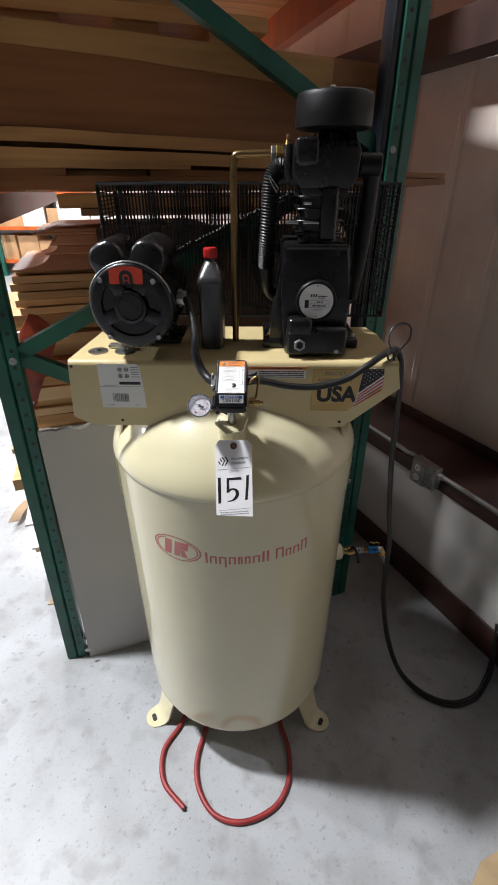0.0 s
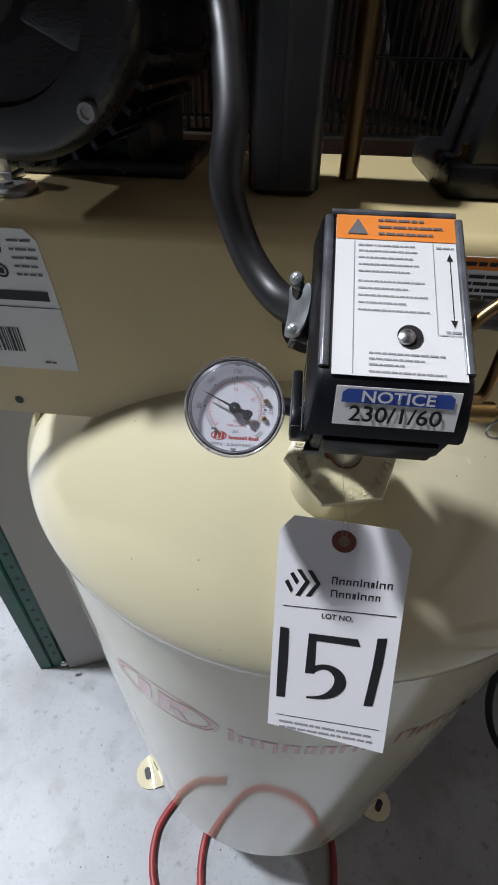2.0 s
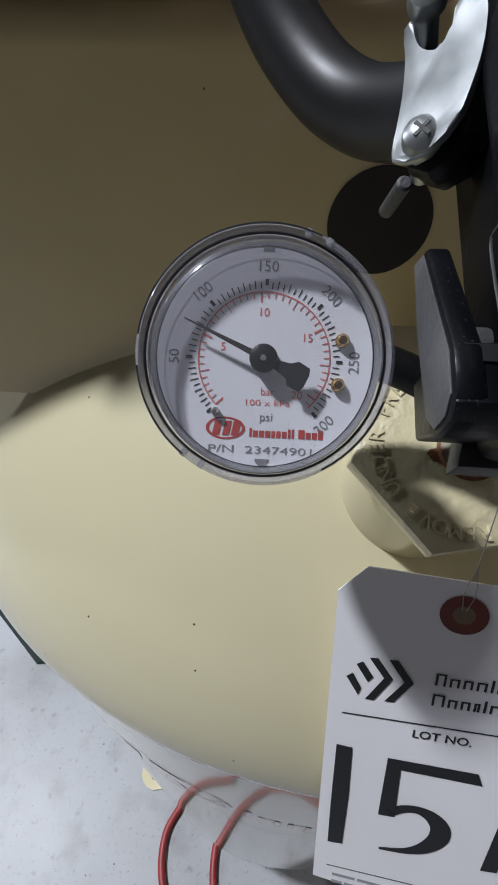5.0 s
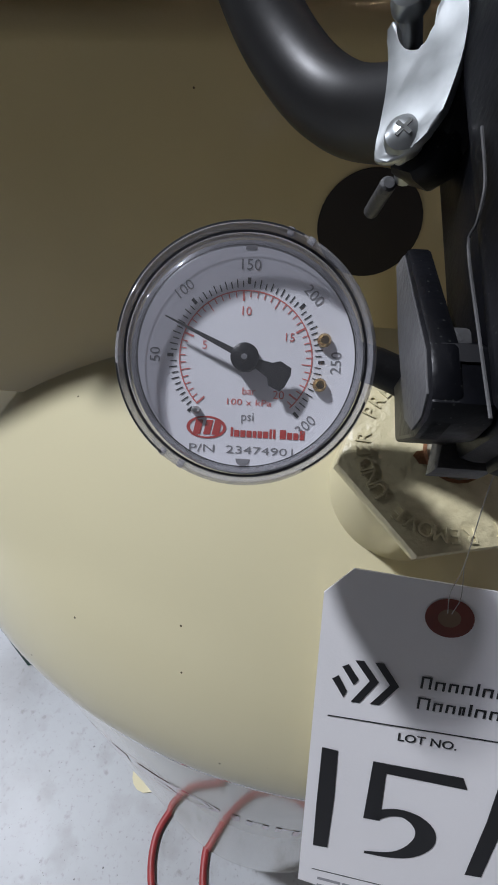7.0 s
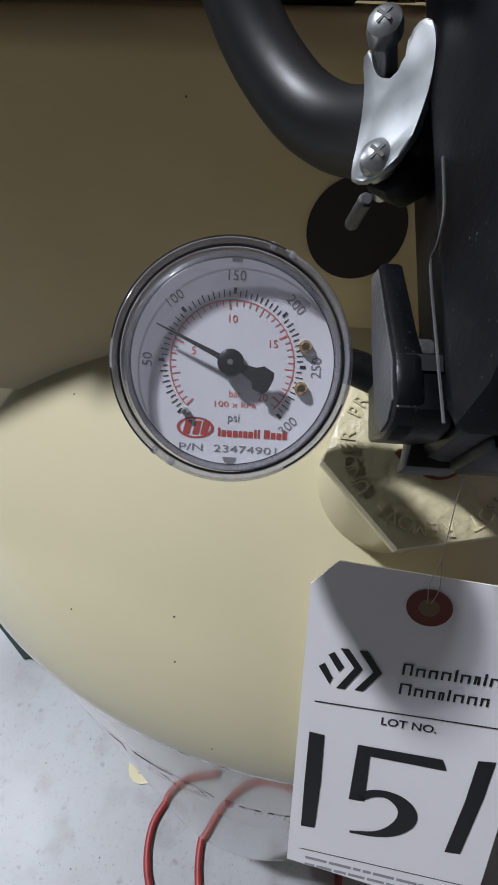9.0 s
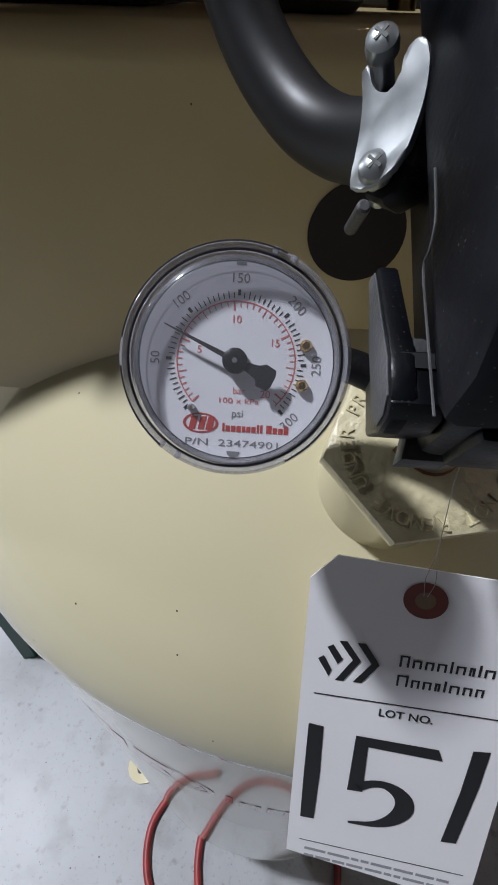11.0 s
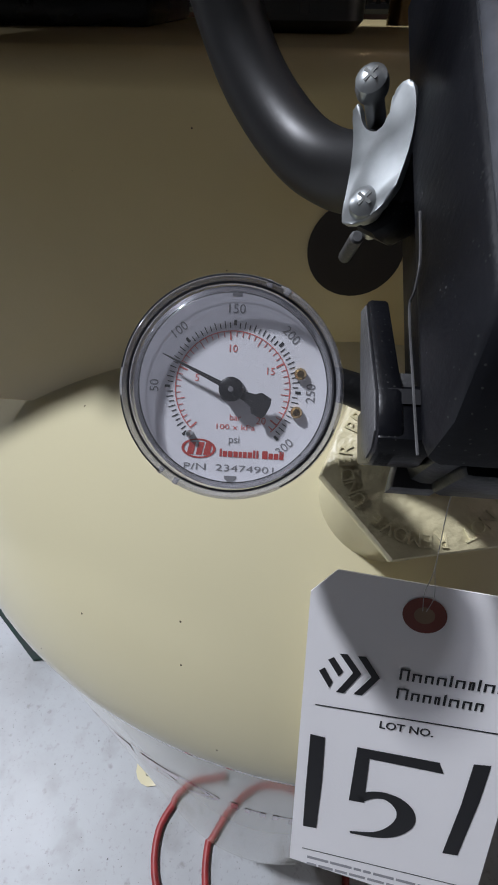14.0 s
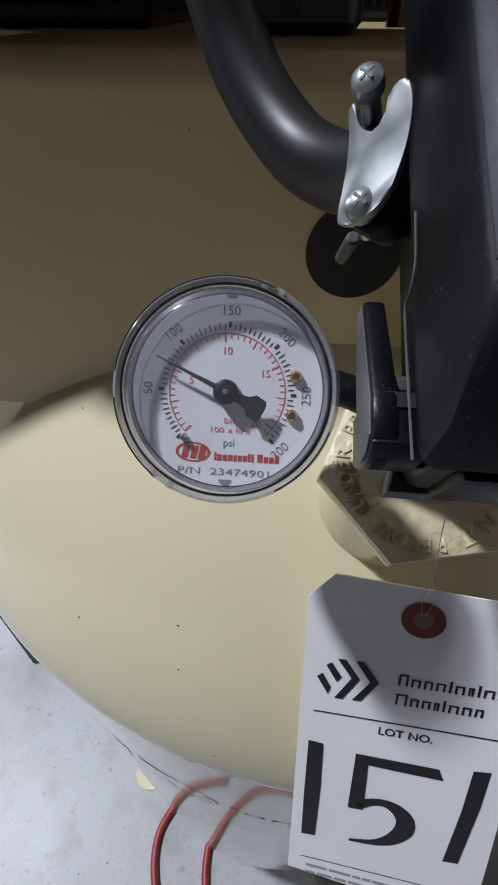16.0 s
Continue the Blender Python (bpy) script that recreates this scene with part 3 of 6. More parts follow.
for w, h, d in ((0.006, 0.034, 0), (0.017, 0.024, 0), (0.018, 0.024, -0.010), (0.017, 0.024, 0), (0.011, 0.024, 0), (0.014, 0.024, 0), (0.018, 0.024, 0), (0.006, 0.034, 0), (0.006, 0.034, 0),
                (-0.012, 0, 0), (0.021, 0.034, 0), (0.016, 0.024, 0), (0.018, 0.024, 0), (0.018, 0.034, 0)):
    if w < 0:
        x -= w
        continue
    t = 0.0046
    bm = bm_new()
    if w < 0.008:
        add_rect(bm, x, x + w, 0.996, 0.996 + h)
    else:
        zt_ = 0.996 + h
        add_rect(bm, x, x + t, 0.996, zt_ - t), add_rect(bm, x, x + t, zt_ - t, zt_), add_rect(bm, x + t, x + w - t, zt_ - t, zt_)
        add_rect(bm, x + w - t, x + w, zt_ - t, zt_), add_rect(bm, x + w - t, x + w, 0.996 + d, zt_ - t)
        bmesh.ops.remove_doubles(bm, verts=bm.verts, dist=1e-5)
    mark_part(bm, "name_block")
    x += w + 0.0052

# ---- motor ----
MC, MR = Vector((-0.195, -0.172, 1.5605)), 0.086
MM = Matrix.Translation(MC) @ FRONT
mprof = [(0, -0.25), (0.060, -0.25), (0.080, -0.238), (MR - 0.003, -0.222), (MR - 0.003, -0.034), (MR, -0.032), (MR + 0.001, -0.012), (MR - 0.003, -0.003), (MR - 0.009, 0.0), (0.060, 0.0), (0.058, -0.006), (0.036, -0.006), (0.034, 0.002), (0.032, 0.006), (0.026, 0.007), (0.024, 0.004), (0, 0.004)]
motor = part("motor", rev(mprof, MM, 64), BLACKPAINT, comp, "black painted electric motor")
# bright arc on the upper part of the rim only
part("rim", tube([MM @ Vector(((MR + 0.0002) * math.cos(radians(a)), (MR + 0.0002) * math.sin(radians(a)), -0.006)) for a in range(18, 163, 6)], 0.0016, 8, 2), ZINC, motor, "thin zinc arc along the upper rim of the end bell")
for k, a in enumerate((58, 122, 205, 335)):                          # webs across the end bell's vent ring
    m = MM @ Matrix.Rotation(radians(a), 4, "Z")
    part("vent_web", box(0.031, 0.062, -0.013, 0.013, -0.005, 0.0004, 0.002, m), BLACKPAINT, motor)
for i in range(15):                                                 # cooling fins under the shell
    a = radians(205 + 130 * i / 14)
    part("cooling_fin", box(MR - 0.006, MR + 0.0055, -0.0016, 0.0016, -0.20, -0.022, 0, MM @ Matrix.Rotation(a, 4, "Z")), BLACKPAINT, motor)
for sx, sz in ((-0.0535, 0.0525), (0.0505, 0.0505), (-0.0500, -0.0605), (0.0510, -0.0605)):
    bm = rev([(0, 0.0035), (0.0026, 0.0035), (0.0030, 0.0052), (0.0046, 0.0052), (0.0052, 0.0042), (0.0052, 0.0), (0, 0.0)], MM @ Matrix.Translation((sx, sz, 0)), 12)
    part("bolt", bm, ZINC, motor, "bright zinc through bolt")
bm = bm_new()
arc_ = [(0.0815 * math.cos(radians(k)), 0.0815 * math.sin(radians(k))) for k in range(66, 118, 4)]
bm.faces.new([bm.verts.new((x, y, 0)) for x, y in arc_ + [(-0.0350, 0.0475), (0.0310, 0.0475)]])
rl_ = part("red_label", flat(bm, MM @ Matrix.Translation((-0.001, -0.002, 0.0012))), REDPAINT, motor, "bright red warning label", smooth=0)
bm = bm_new()
add_ring(bm, 0.0065, 0.0135, 0, math.pi, 20, -0.002, 0.058)
add_rect(bm, -0.0155, -0.0085, 0.0452, 0.058), add_rect(bm, 0.0045, 0.0115, 0.0452, 0.058)
add_rect(bm, -0.0065, 0.0025, 0.0452, 0.050), add_ring(bm, 0.0, 0.0042, 0, 2 * math.pi, 16, -0.002, 0.0565)
part("pictogram", flat(bm, MM @ Matrix.Translation((0, 0, 0.002))), INK, rl_, smooth=0)
for s, ln in ((-1, 0.135), (1, 0.150)):                  # capacitor covers on top
    m = Matrix.Translation(MC) @ Matrix.Rotation(radians(-26 if s < 0 else 24), 4, "Y")
    bm = bm_new()
    sec = [(-0.033, 0.055), (-0.035, 0.105), (-0.030, 0.119), (-0.018, 0.128), (0.0, 0.131), (0.018, 0.128), (0.030, 0.119), (0.035, 0.105), (0.033, 0.055)]
    rings = []
    for y, k in ((0.018, 0.86), (0.022, 0.96), (0.032, 1.0), (ln, 1.0), (ln + 0.012, 0.95), (ln + 0.016, 0.84)):
        rings.append([bm.verts.new((x * k, y, 0.06 + (z - 0.06) * k)) for x, z in sec])
    for A, B in zip(rings, rings[1:]):
        for i in range(len(sec) - 1):
            bm.faces.new((A[i], A[i + 1], B[i + 1], B[i]))
    bm.faces.new(rings[0]), bm.faces.new(rings[-1])
    part("capacitor_cover", flat(bm, m), BLACKPAINT, motor, smooth=70)
bm = box(-0.270, -0.120, -0.055, 0.06, ZP, ZP + 0.012, 0.003)
part("motor_base", bm, BLACKPAINT, motor)
for x in (-0.235, -0.155):
    part("motor_leg", box(x - 0.010, x + 0.010, -0.055, 0.06, ZP + 0.011, ZP + 0.06, 0.003), BLACKPAINT, motor)
for x, y in ((-0.300, -0.112), (-0.240, -0.112)):
    bm = rev([(0.0055, 0), (0.0215, 0), (0.0215, 0.0026), (0.0055, 0.0026), (0.0055, 0)], Matrix.Translation((x, y, ZP)), 28)
    w = part("washer", bm, ZINC, comp, "large zinc washer")
    bm = rev([(0, 0), (0.007, 0), (0.0072, 0.002), (0.0060, 0.0040), (0, 0.0045)], Matrix.Translation((x, y, ZP + 0.002)), 6)
    part("nut", bm, ZINC, w)
bm = box(-0.282, -0.245, -0.092, -0.070, ZP + 0.001, ZP + 0.008, 0.002)
add_box(bm, -0.258, -0.246, -0.090, -0.074, ZP + 0.006, ZP + 0.022, 0.002)
part("slide_clamp", bm, ZINC, comp, "bright zinc motor clamp")

# ---- pump ----
pump = part("pump", prism([(0.122, ZP + 0.004), (0.256, ZP + 0.004), (0.254, 1.56), (0.246, 1.668), (0.112, 1.668), (0.112, 1.56)], 0.15, front(0, 0.03, 0), 0.007), BLACKPAINT, comp, "black cast iron two-cylinder pump")
yp = -0.12
part("top_flange", box(0.116, 0.244, -0.122, 0.04, 1.662, 1.672, 0.004), BLACKPAINT, pump)
part("crank_boss", box(0.124, 0.254, -0.150, -0.115, ZP + 0.004, ZP + 0.066, 0.010, seg=3), BLACKPAINT, pump)
part("sump_corner", box(0.126, 0.178, -0.153, -0.112, ZP + 0.050, ZP + 0.086, 0.009, seg=3), BLACKPAINT, pump)
for x0, x1 in ((0.075, 0.124), (0.254, 0.292)):
    f = part("mounting_foot", box(x0, x1, -0.085, 0.06, ZP, ZP + 0.022, 0.005), BLACKPAINT, pump)
    xb = (x0 + x1) / 2 + (-0.006 if x0 < 0.1 else 0.006)
    part("bolt", rev([(0, 0), (0.012, 0), (0.012, 0.002), (0.008, 0.002), (0.008, 0.009), (0, 0.009)], Matrix.Translation((xb, -0.06, ZP + 0.022)), 6), BRASS if x0 < 0.1 else ZINC, f)
bm = prism([(0.088, ZP + 0.02), (0.122, ZP + 0.02), (0.122, 1.62), (0.112, 1.62)], 0.10, front(0, 0.02, 0), 0.004)
part("side_web", bm, BLACKPAINT, pump)
NP = Matrix.Translation((0.184, yp - 0.001, 1.5635)) @ FRONT
cv = part("bearing_cover", rev([(0, -0.005), (0.043, -0.005), (0.043, 0.006), (0.040, 0.010), (0.0375, 0.010), (0.0365, 0.008), (0, 0.008)], NP, 56), BLACKSATIN, pump)
np_ = part("nameplate", rev([(0, 0.0081), (0.0355, 0.0081), (0.0355, 0.0092), (0, 0.0092)], NP, 56), PAPER, cv, "round white nameplate with black print")
bm = bm_new()
for i, x in enumerate((-0.013, -0.008, -0.003)):
    bm.faces.new([bm.verts.new(p) for p in ((x, 0.009, 0), (x + 0.003, 0.009, 0), (x + 0.0045, 0.015, 0), (x + 0.0015, 0.015, 0))])
bars(bm, 0.003, 0.022, 0.0105, 0.0022, 3), bars(bm, 0.004, 0.018, 0.0065, 0.0010, 5)
add_rect(bm, -0.024, -0.0155, -0.013, 0.003)
for a in ((-0.015, 0.027, 0.0024, 0.003), (-0.015, 0.027, -0.0052, -0.0046), (-0.015, 0.027, -0.013, -0.0124), (0.0265, 0.027, -0.013, 0.003)):
    add_rect(bm, *a)
bars(bm, 0.001, 0.014, -0.001, 0.0022, 11), bars(bm, -0.008, 0.020, -0.0088, 0.0024, 12), bars(bm, -0.006, 0.014, -0.017, 0.001, 13)
part("print", flat(bm, NP @ Matrix.Translation((0, 0, 0.0097))), INK, np_, smooth=0)
for dz in (0.031, -0.031):
    part("rivet", rev([(0, 0.0092), (0.002, 0.0092), (0.0012, 0.0105), (0, 0.0108)], NP @ Matrix.Translation((0.001, dz, 0)), 10), ZINC, cv)
bm = rev([(0.0075, 0), (0.0135, 0), (0.0135, 0.004), (0.0125, 0.0055), (0.0085, 0.0055), (0.0075, 0.003)], Matrix.Translation((0.152, -0.1535, 1.478)) @ FRONT @ Matrix.Rotation(0.5, 4, "Z"), 6)
sg = part("sight_glass", bm, ZINC, pump, "hexagonal oil sight glass")
part("glass_eye", rod((0.152, -0.152, 1.478), (0.152, -0.1555, 1.478), 0.0078, seg=20), INK, sg)
part("drain_plug", rod((0.258, -0.11, 1.466), (0.279, -0.11, 1.466), 0.0075, seg=16, bevel=0.001), BLACKSATIN, pump)
part("small_bolt", rod((0.232, -0.149, 1.463), (0.232, -0.1535, 1.463), 0.005, seg=6), ZINC, pump)
# cylinders with fins, head, manifold
CX = 0.185
part("cylinder", rod((CX, -0.045, 1.668), (CX, -0.045, 1.79), 0.042, seg=32), BLACKPAINT, pump)
for i in range(4):
    z = 1.688 + 0.0215 * i
    w = 0.046
    part("fin", box(CX - w, CX + w, -0.045 - w, -0.045 + w + 0.03, z, z + 0.0035, 0.0012, seg=1), BLACKPAINT, pump)
part("front_column", box(0.184, 0.216, -0.104, -0.05, 1.676, 1.772, 0.006, seg=3), BLACKPAINT, pump)
head = part("cylinder_head", prism([(0.142, 1.768), (0.236, 1.768), (0.250, 1.786), (0.252, 1.830), (0.243, 1.846), (0.136, 1.846), (0.126, 1.832), (0.124, 1.790)], 0.145, front(0, 0.045, 0), 0.006), BLACKPAINT, pump)
part("head_lobe", box(0.130, 0.172, -0.112, -0.060, 1.806, 1.850, 0.006, seg=3), BLACKPAINT, head)
part("head_step", prism([(0.150, 1.752), (0.228, 1.752), (0.240, 1.772), (0.138, 1.772)], 0.13, front(0, 0.04, 0), 0.004), BLACKPAINT, head)
part("side_lug", box(0.112, 0.126, -0.085, -0.03, 1.779, 1.842, 0.005), BLACKPAINT, head)
for i in range(6):
    x = 0.172 + 0.0130 * i
    part("fin", prism([(-0.112, 1.835), (0.04, 1.842), (0.04, 1.860), (-0.080, 1.860)], 0.004, Matrix(((0, 0, 1, x), (1, 0, 0, 0), (0, 1, 0, 0), (0, 0, 0, 1)))), BLACKPAINT, head)
part("side_elbow", tube([(0.246, -0.02, 1.806), (0.272, -0.018, 1.808), (0.292, -0.010, 1.795), (0.297, 0.005, 1.755), (0.298, 0.03, 1.64), (0.292, 0.06, 1.53)], 0.0165, 14, 8), BLACKSATIN, head)
part("elbow_cap", rod((0.262, -0.019, 1.808), (0.308, -0.017, 1.808), 0.021, seg=16, bevel=0.003), BLACKSATIN, head)
for x0, x1, z in ((0.118, 0.140, 1.7075), (0.150, 0.181, 1.7075), (0.150, 0.164, 1.741)):
    part("gasket_tab", box(x0, x1, -0.108, -0.080, z, z + 0.004, 0.001), ZINC, pump, "bright metal tab between the fins")
FC = (0.202, -0.045)
bm = rev([(0, 1.858), (0.030, 1.858), (0.034, 1.862), (0.066, 1.864), (0.0715, 1.867), (0.0725, 1.874), (0.0715, 1.912), (0.068, 1.919), (0.060, 1.922), (0.012, 1.924), (0, 1.924)], Matrix.Translation((FC[0], FC[1], 0)), 64)
filt = part("air_filter", bm, BLACKSATIN, pump, "round black intake filter canister")
part("wing_nut", rev([(0, 0), (0.006, 0), (0.006, 0.004), (0.003, 0.006), (0, 0.006)], Matrix.Translation((FC[0] - 0.008, FC[1] - 0.02, 1.9235)), 8), ZINC, filt)
part("filter_neck", rod((FC[0], FC[1], 1.84), (FC[0], FC[1], 1.862), 0.030, seg=24), BLACKPAINT, filt)
# hoses and pipe at the head
part("ribbed_hose", tube([(0.116, -0.03, 1.796), (0.100, -0.032, 1.804), (0.088, -0.034, 1.785), (0.085, -0.034, 1.750), (0.083, -0.034, 1.710), (0.081, -0.032, 1.670), (0.080, -0.028, 1.640), (0.080, -0.022, 1.615)], 0.0150, 14, 14, ribs=0.0178), RUBBER, pump, "black corrugated intercooler hose")
part("hose_tail", tube([(0.080, -0.024, 1.622), (0.081, -0.014, 1.590), (0.086, 0.006, 1.560), (0.100, 0.03, 1.540), (0.12, 0.04, 1.53)], 0.014, 12, 8), RUBBER, pump)
ties = bm_new()
add_tube(ties, [(0.080, -0.053, 1.790), (0.088, -0.054, 1.775), (0.098, -0.052, 1.760)], 0.0012, 6, 4)
add_tube(ties, [(0.083, -0.053, 1.790), (0.094, -0.054, 1.776), (0.102, -0.050, 1.766)], 0.0012, 6, 4)
part("clip", ties, ZINC, pump, "small bright wire clip on the hose")
part("discharge_pipe", tube([(0.010, -0.03, ZP + 0.001), (0.010, -0.025, 1.55), (0.009, -0.012, 1.70), (0.009, -0.006, 1.79), (0.011, -0.006, 1.816), (0.017, -0.006, 1.8255), (0.045, -0.008, 1.827), (0.075, -0.010, 1.8275), (0.104, -0.012, 1.828)], 0.0076, 16, 8), COPPER, pump, "bronze coloured discharge pipe")
bm = rod((0.086, -0.012, 1.828), (0.094, -0.012, 1.828), 0.0150, seg=6, bevel=0.001)
part("compression_nut", bm, ZINC, pump, "bright compression nut")
part("brass_nut", rod((0.095, -0.012, 1.828), (0.113, -0.012, 1.828), 0.0160, seg=6, bevel=0.0015), BRASS, pump)
part("brass_body", rod((0.112, -0.012, 1.828), (0.126, -0.012, 1.828), 0.011, seg=16), BRASS, pump)
part("relief_valve", rev([(0, 0), (0.005, 0), (0.005, 0.008), (0.0035, 0.010), (0.0035, 0.020), (0.0045, 0.022), (0, 0.024)], Matrix.Translation((0.120, 0.004, 1.838)), 12), BRASS, pump)

# ---- belt guard of black wire, flywheel behind it ----
GX0, GX1, GY0, GY1, GZ0, GZ1 = -0.340, 0.410, 0.185, 0.335, ZP + 0.004, 1.772
bm = bm_new()
for y in (GY0, GY1):
    for p, q in (((GX0, y, GZ1), (GX1, y, GZ1)), ((GX0, y, GZ0), (GX1, y, GZ0)), ((GX0, y, GZ0), (GX0, y, GZ1)), ((GX1, y, GZ0), (GX1, y, GZ1))):
        add_rod(bm, p, q, 0.0038, seg=6)
for x in (GX0, GX1):
    for z in (GZ0, GZ1):
        add_rod(bm, (x, GY0, z), (x, GY1, z), 0.0038, seg=6)
guard = part("belt_guard", bm, WIRE, comp, "black wire belt guard")
nw = 84
wire_v = None
for y in (GY0, GY1):
    for i in range(nw):
        x = GX0 + (GX1 - GX0) * (i + 0.5) / nw
        if wire_v is None:
            wire_v = part("wire", rod((0, 0, GZ0), (0, 0, GZ1), 0.0022, seg=5), WIRE, guard)
            ob = wire_v
        else:
            ob = new("wire", wire_v.data)
            ob.parent = guard
        ob.location = (x, y, 0)
wire_t = part("top_wire", rod((0, GY0, 0), (0, GY1, 0), 0.0017, seg=5), WIRE, guard)
for i in range(nw):
    ob = wire_t if i == 0 else new("top_wire", wire_t.data)
    ob.parent = guard
    ob.location = (GX0 + (GX1 - GX0) * (i + 0.5) / nw, 0, GZ1 - 0.003)
wire_h = part("cross_wire", rod((GX0, 0, 0), (GX1, 0, 0), 0.0017, seg=5), WIRE, guard)
for k, (y, z) in enumerate([(y, z) for y in (GY0 - 0.003, GY1 + 0.003) for z in (1.52, 1.60, 1.68, 1.745)] + [(y, GZ1 + 0.001) for y in (0.19, 0.225, 0.265, 0.30)]):
    ob = wire_h if k == 0 else new("cross_wire", wire_h.data)
    ob.parent = guard
    ob.location = (0, y, z)
wire_s = part("side_wire", rod((0, GY0, 0), (0, GY1, 0), 0.0017, seg=5), WIRE, guard)
for k in range(64):
    ob = wire_s if k == 0 else new("side_wire", wire_s.data)
    ob.parent = guard
    ob.location = ((GX0, GX1)[k % 2], 0, GZ0 + 0.01 + (GZ1 - GZ0 - 0.02) * (k // 2) / 31)
fw = part("flywheel", rev([(0.124, -0.013), (0.150, -0.013), (0.152, -0.010), (0.146, 0), (0.152, 0.010), (0.150, 0.013), (0.118, 0.013), (0.118, -0.013)], Matrix.Translation((0.19, 0.210, 1.60)) @ FRONT, 48), BLACKPAINT, comp, "black cast flywheel behind the guard")
for k in range(5):
    a = radians(20 + 72 * k)
    part("spoke", box(0.02, 0.12, -0.012, 0.012, -0.006, 0.006, 0.002, Matrix.Translation((0.19, 0.210, 1.60)) @ FRONT @ Matrix.Rotation(a, 4, "Z")), BLACKPAINT, fw)
part("hub", rod((0.19, 0.02, 1.60), (0.19, 0.225, 1.60), 0.028, seg=24), BLACKPAINT, fw)
part("motor_pulley", rod((-0.195, 0.07, 1.5605), (-0.195, 0.225, 1.5605), 0.035, seg=32), BLACKPAINT, comp)
part("belt", tube([(-0.195, 0.210, 1.598), (0.0, 0.210, 1.682), (0.15, 0.210, 1.752)], 0.007, 6, 4), RUBBER, comp)
part("belt", tube([(-0.195, 0.210, 1.523), (0.0, 0.210, 1.478), (0.15, 0.210, 1.452)], 0.007, 6, 4), RUBBER, comp)

# ---- pressure switch on the tank's top fitting ----
TH = radians(28)
SW = Matrix(((1, 0, 0, 0.0142), (0, math.cos(TH), -math.sin(TH), -0.28), (0, math.sin(TH), math.cos(TH), 1.454), (0, 0, 0, 1)))  # z out of the switch's cover
HC, HZ, HR = (-0.0053, -0.0288), -0.105, 0.0356
hexp = [(HC[0] + HR * math.cos(radians(60 * k + 11.7)), HC[1] + HR * math.sin(radians(60 * k + 11.7))) for k in range(6)]
CASTCREAM = material("cream_paint_on_casting", (0.64, 0.575, 0.36), 0.36, 0, 0.05, 30, 0.45, 260, coat=0.6, rvar=0.06)
fitting = part("hex_fitting", prism(hexp, 0.008, SW @ Matrix.Translation((0, 0, HZ - 0.008)), 0.0020), CASTCREAM, comp, "cream painted hexagonal tank fitting with cast letters")
part("boss", rev([(0.0345, -0.070), (0.0300, -0.050), (0.0284, -0.038), (0.0278, -0.022), (0.0276, -0.0055), (0, -0.0055)], SW @ Matrix.Translation((HC[0], HC[1], HZ)), 40), CREAM, fitting)
bm = bm_new()
word = "DO NOT REMOVE UNDER PRESSURE "
for i, ch in enumerate(word):
    if ch == " ":
        continue
    a = radians(256 - 9.4 * (i - 9.5))
    text_mesh(ch, 0.0066, HC[0] + 0.0264 * math.cos(a), HC[1] + 0.0264 * math.sin(a), a - math.pi / 2, 0.0, bm=bm, extrude=0.00045)
part("cast_letters", flat(bm, SW @ Matrix.Translation((0, 0, HZ + 0.0001))), CASTCREAM, fitting, smooth=0)
RUST = material("rust", (0.26, 0.105, 0.035), 0.8, 0, 0.3, 90, 0.4, 500)
bm = rev([(0.0085, 0.0), (0.0100, 0.0002), (0.0097, 0.0008), (0.0085, 0.002)], SW @ Matrix.Translation((HC[0] + 0.0015, HC[1] - 0.001, HZ)), 20)
part("rust_ring", bm, RUST, fitting, "rust at the nipple's thread")
bm = bm_new()
rr_ = random.Random(5)
bm.faces.new([bm.verts.new((-0.0128 + rr_.uniform(0.0022, 0.0046) * math.cos(k * 0.57), -0.0325 + rr_.uniform(0.0016, 0.0034) * math.sin(k * 0.57), 0)) for k in range(11)])
part("rust_stain", flat(bm, SW @ Matrix.Translation((0, 0, HZ + 0.0004))), RUST, fitting, "brown rust stain on the paint", smooth=0)
part("nipple", rev([(0.0092, -0.002), (0.0092, 0.063), (0, 0.063)], SW @ Matrix.Translation((HC[0] + 0.0015, HC[1] - 0.001, HZ)), 20), ZINC, fitting)

X0, X1 = -0.0318, 0.0264                                           # sides of the cover at its front
prof_y = [(0.046, -0.0225), (0.046, -0.004), (0.042, 0.0), (-0.036, 0.0), (-0.040, -0.0015), (-0.0505, -0.0125), (-0.0536, -0.0205), (-0.0500, -0.0225)]
SIDE = Matrix(((0, 0, 1, 0), (1, 0, 0, 0), (0, 1, 0, 0), (0, 0, 0, 1)))     # (y, z, out) to x


def drafted(bm):
    """The cover widens from its front to its rim."""
    for v in bm.verts:
        k = min(1.0, max(0.0, -v.co.z / 0.0225))
        v.co.x += (-0.0032 if v.co.x < (X0 + X1) / 2 else 0.0030) * k
    return flat(bm, SW)


sw = part("pressure_switch", drafted(prism(prof_y, X1 - X0, Matrix.Translation((X0, 0, 0)) @ SIDE, 0.0024)), BLACKPLASTIC, comp, "black pressure switch with a white instruction label")
part("base", flat(box(-0.0305, 0.0262, -0.0516, 0.045, -0.0440, -0.0220, 0.0025), SW), BLACKPLASTIC, sw)
part("base_step", flat(box(-0.0262, 0.0220, -0.0538, -0.0500, -0.0425, -0.0262, 0.0015), SW), BLACKPLASTIC, sw)
SMOKY = material("smoked_plastic", (0.13, 0.135, 0.15), 0.16, 0, 0.35, 60, 0.03, 500)
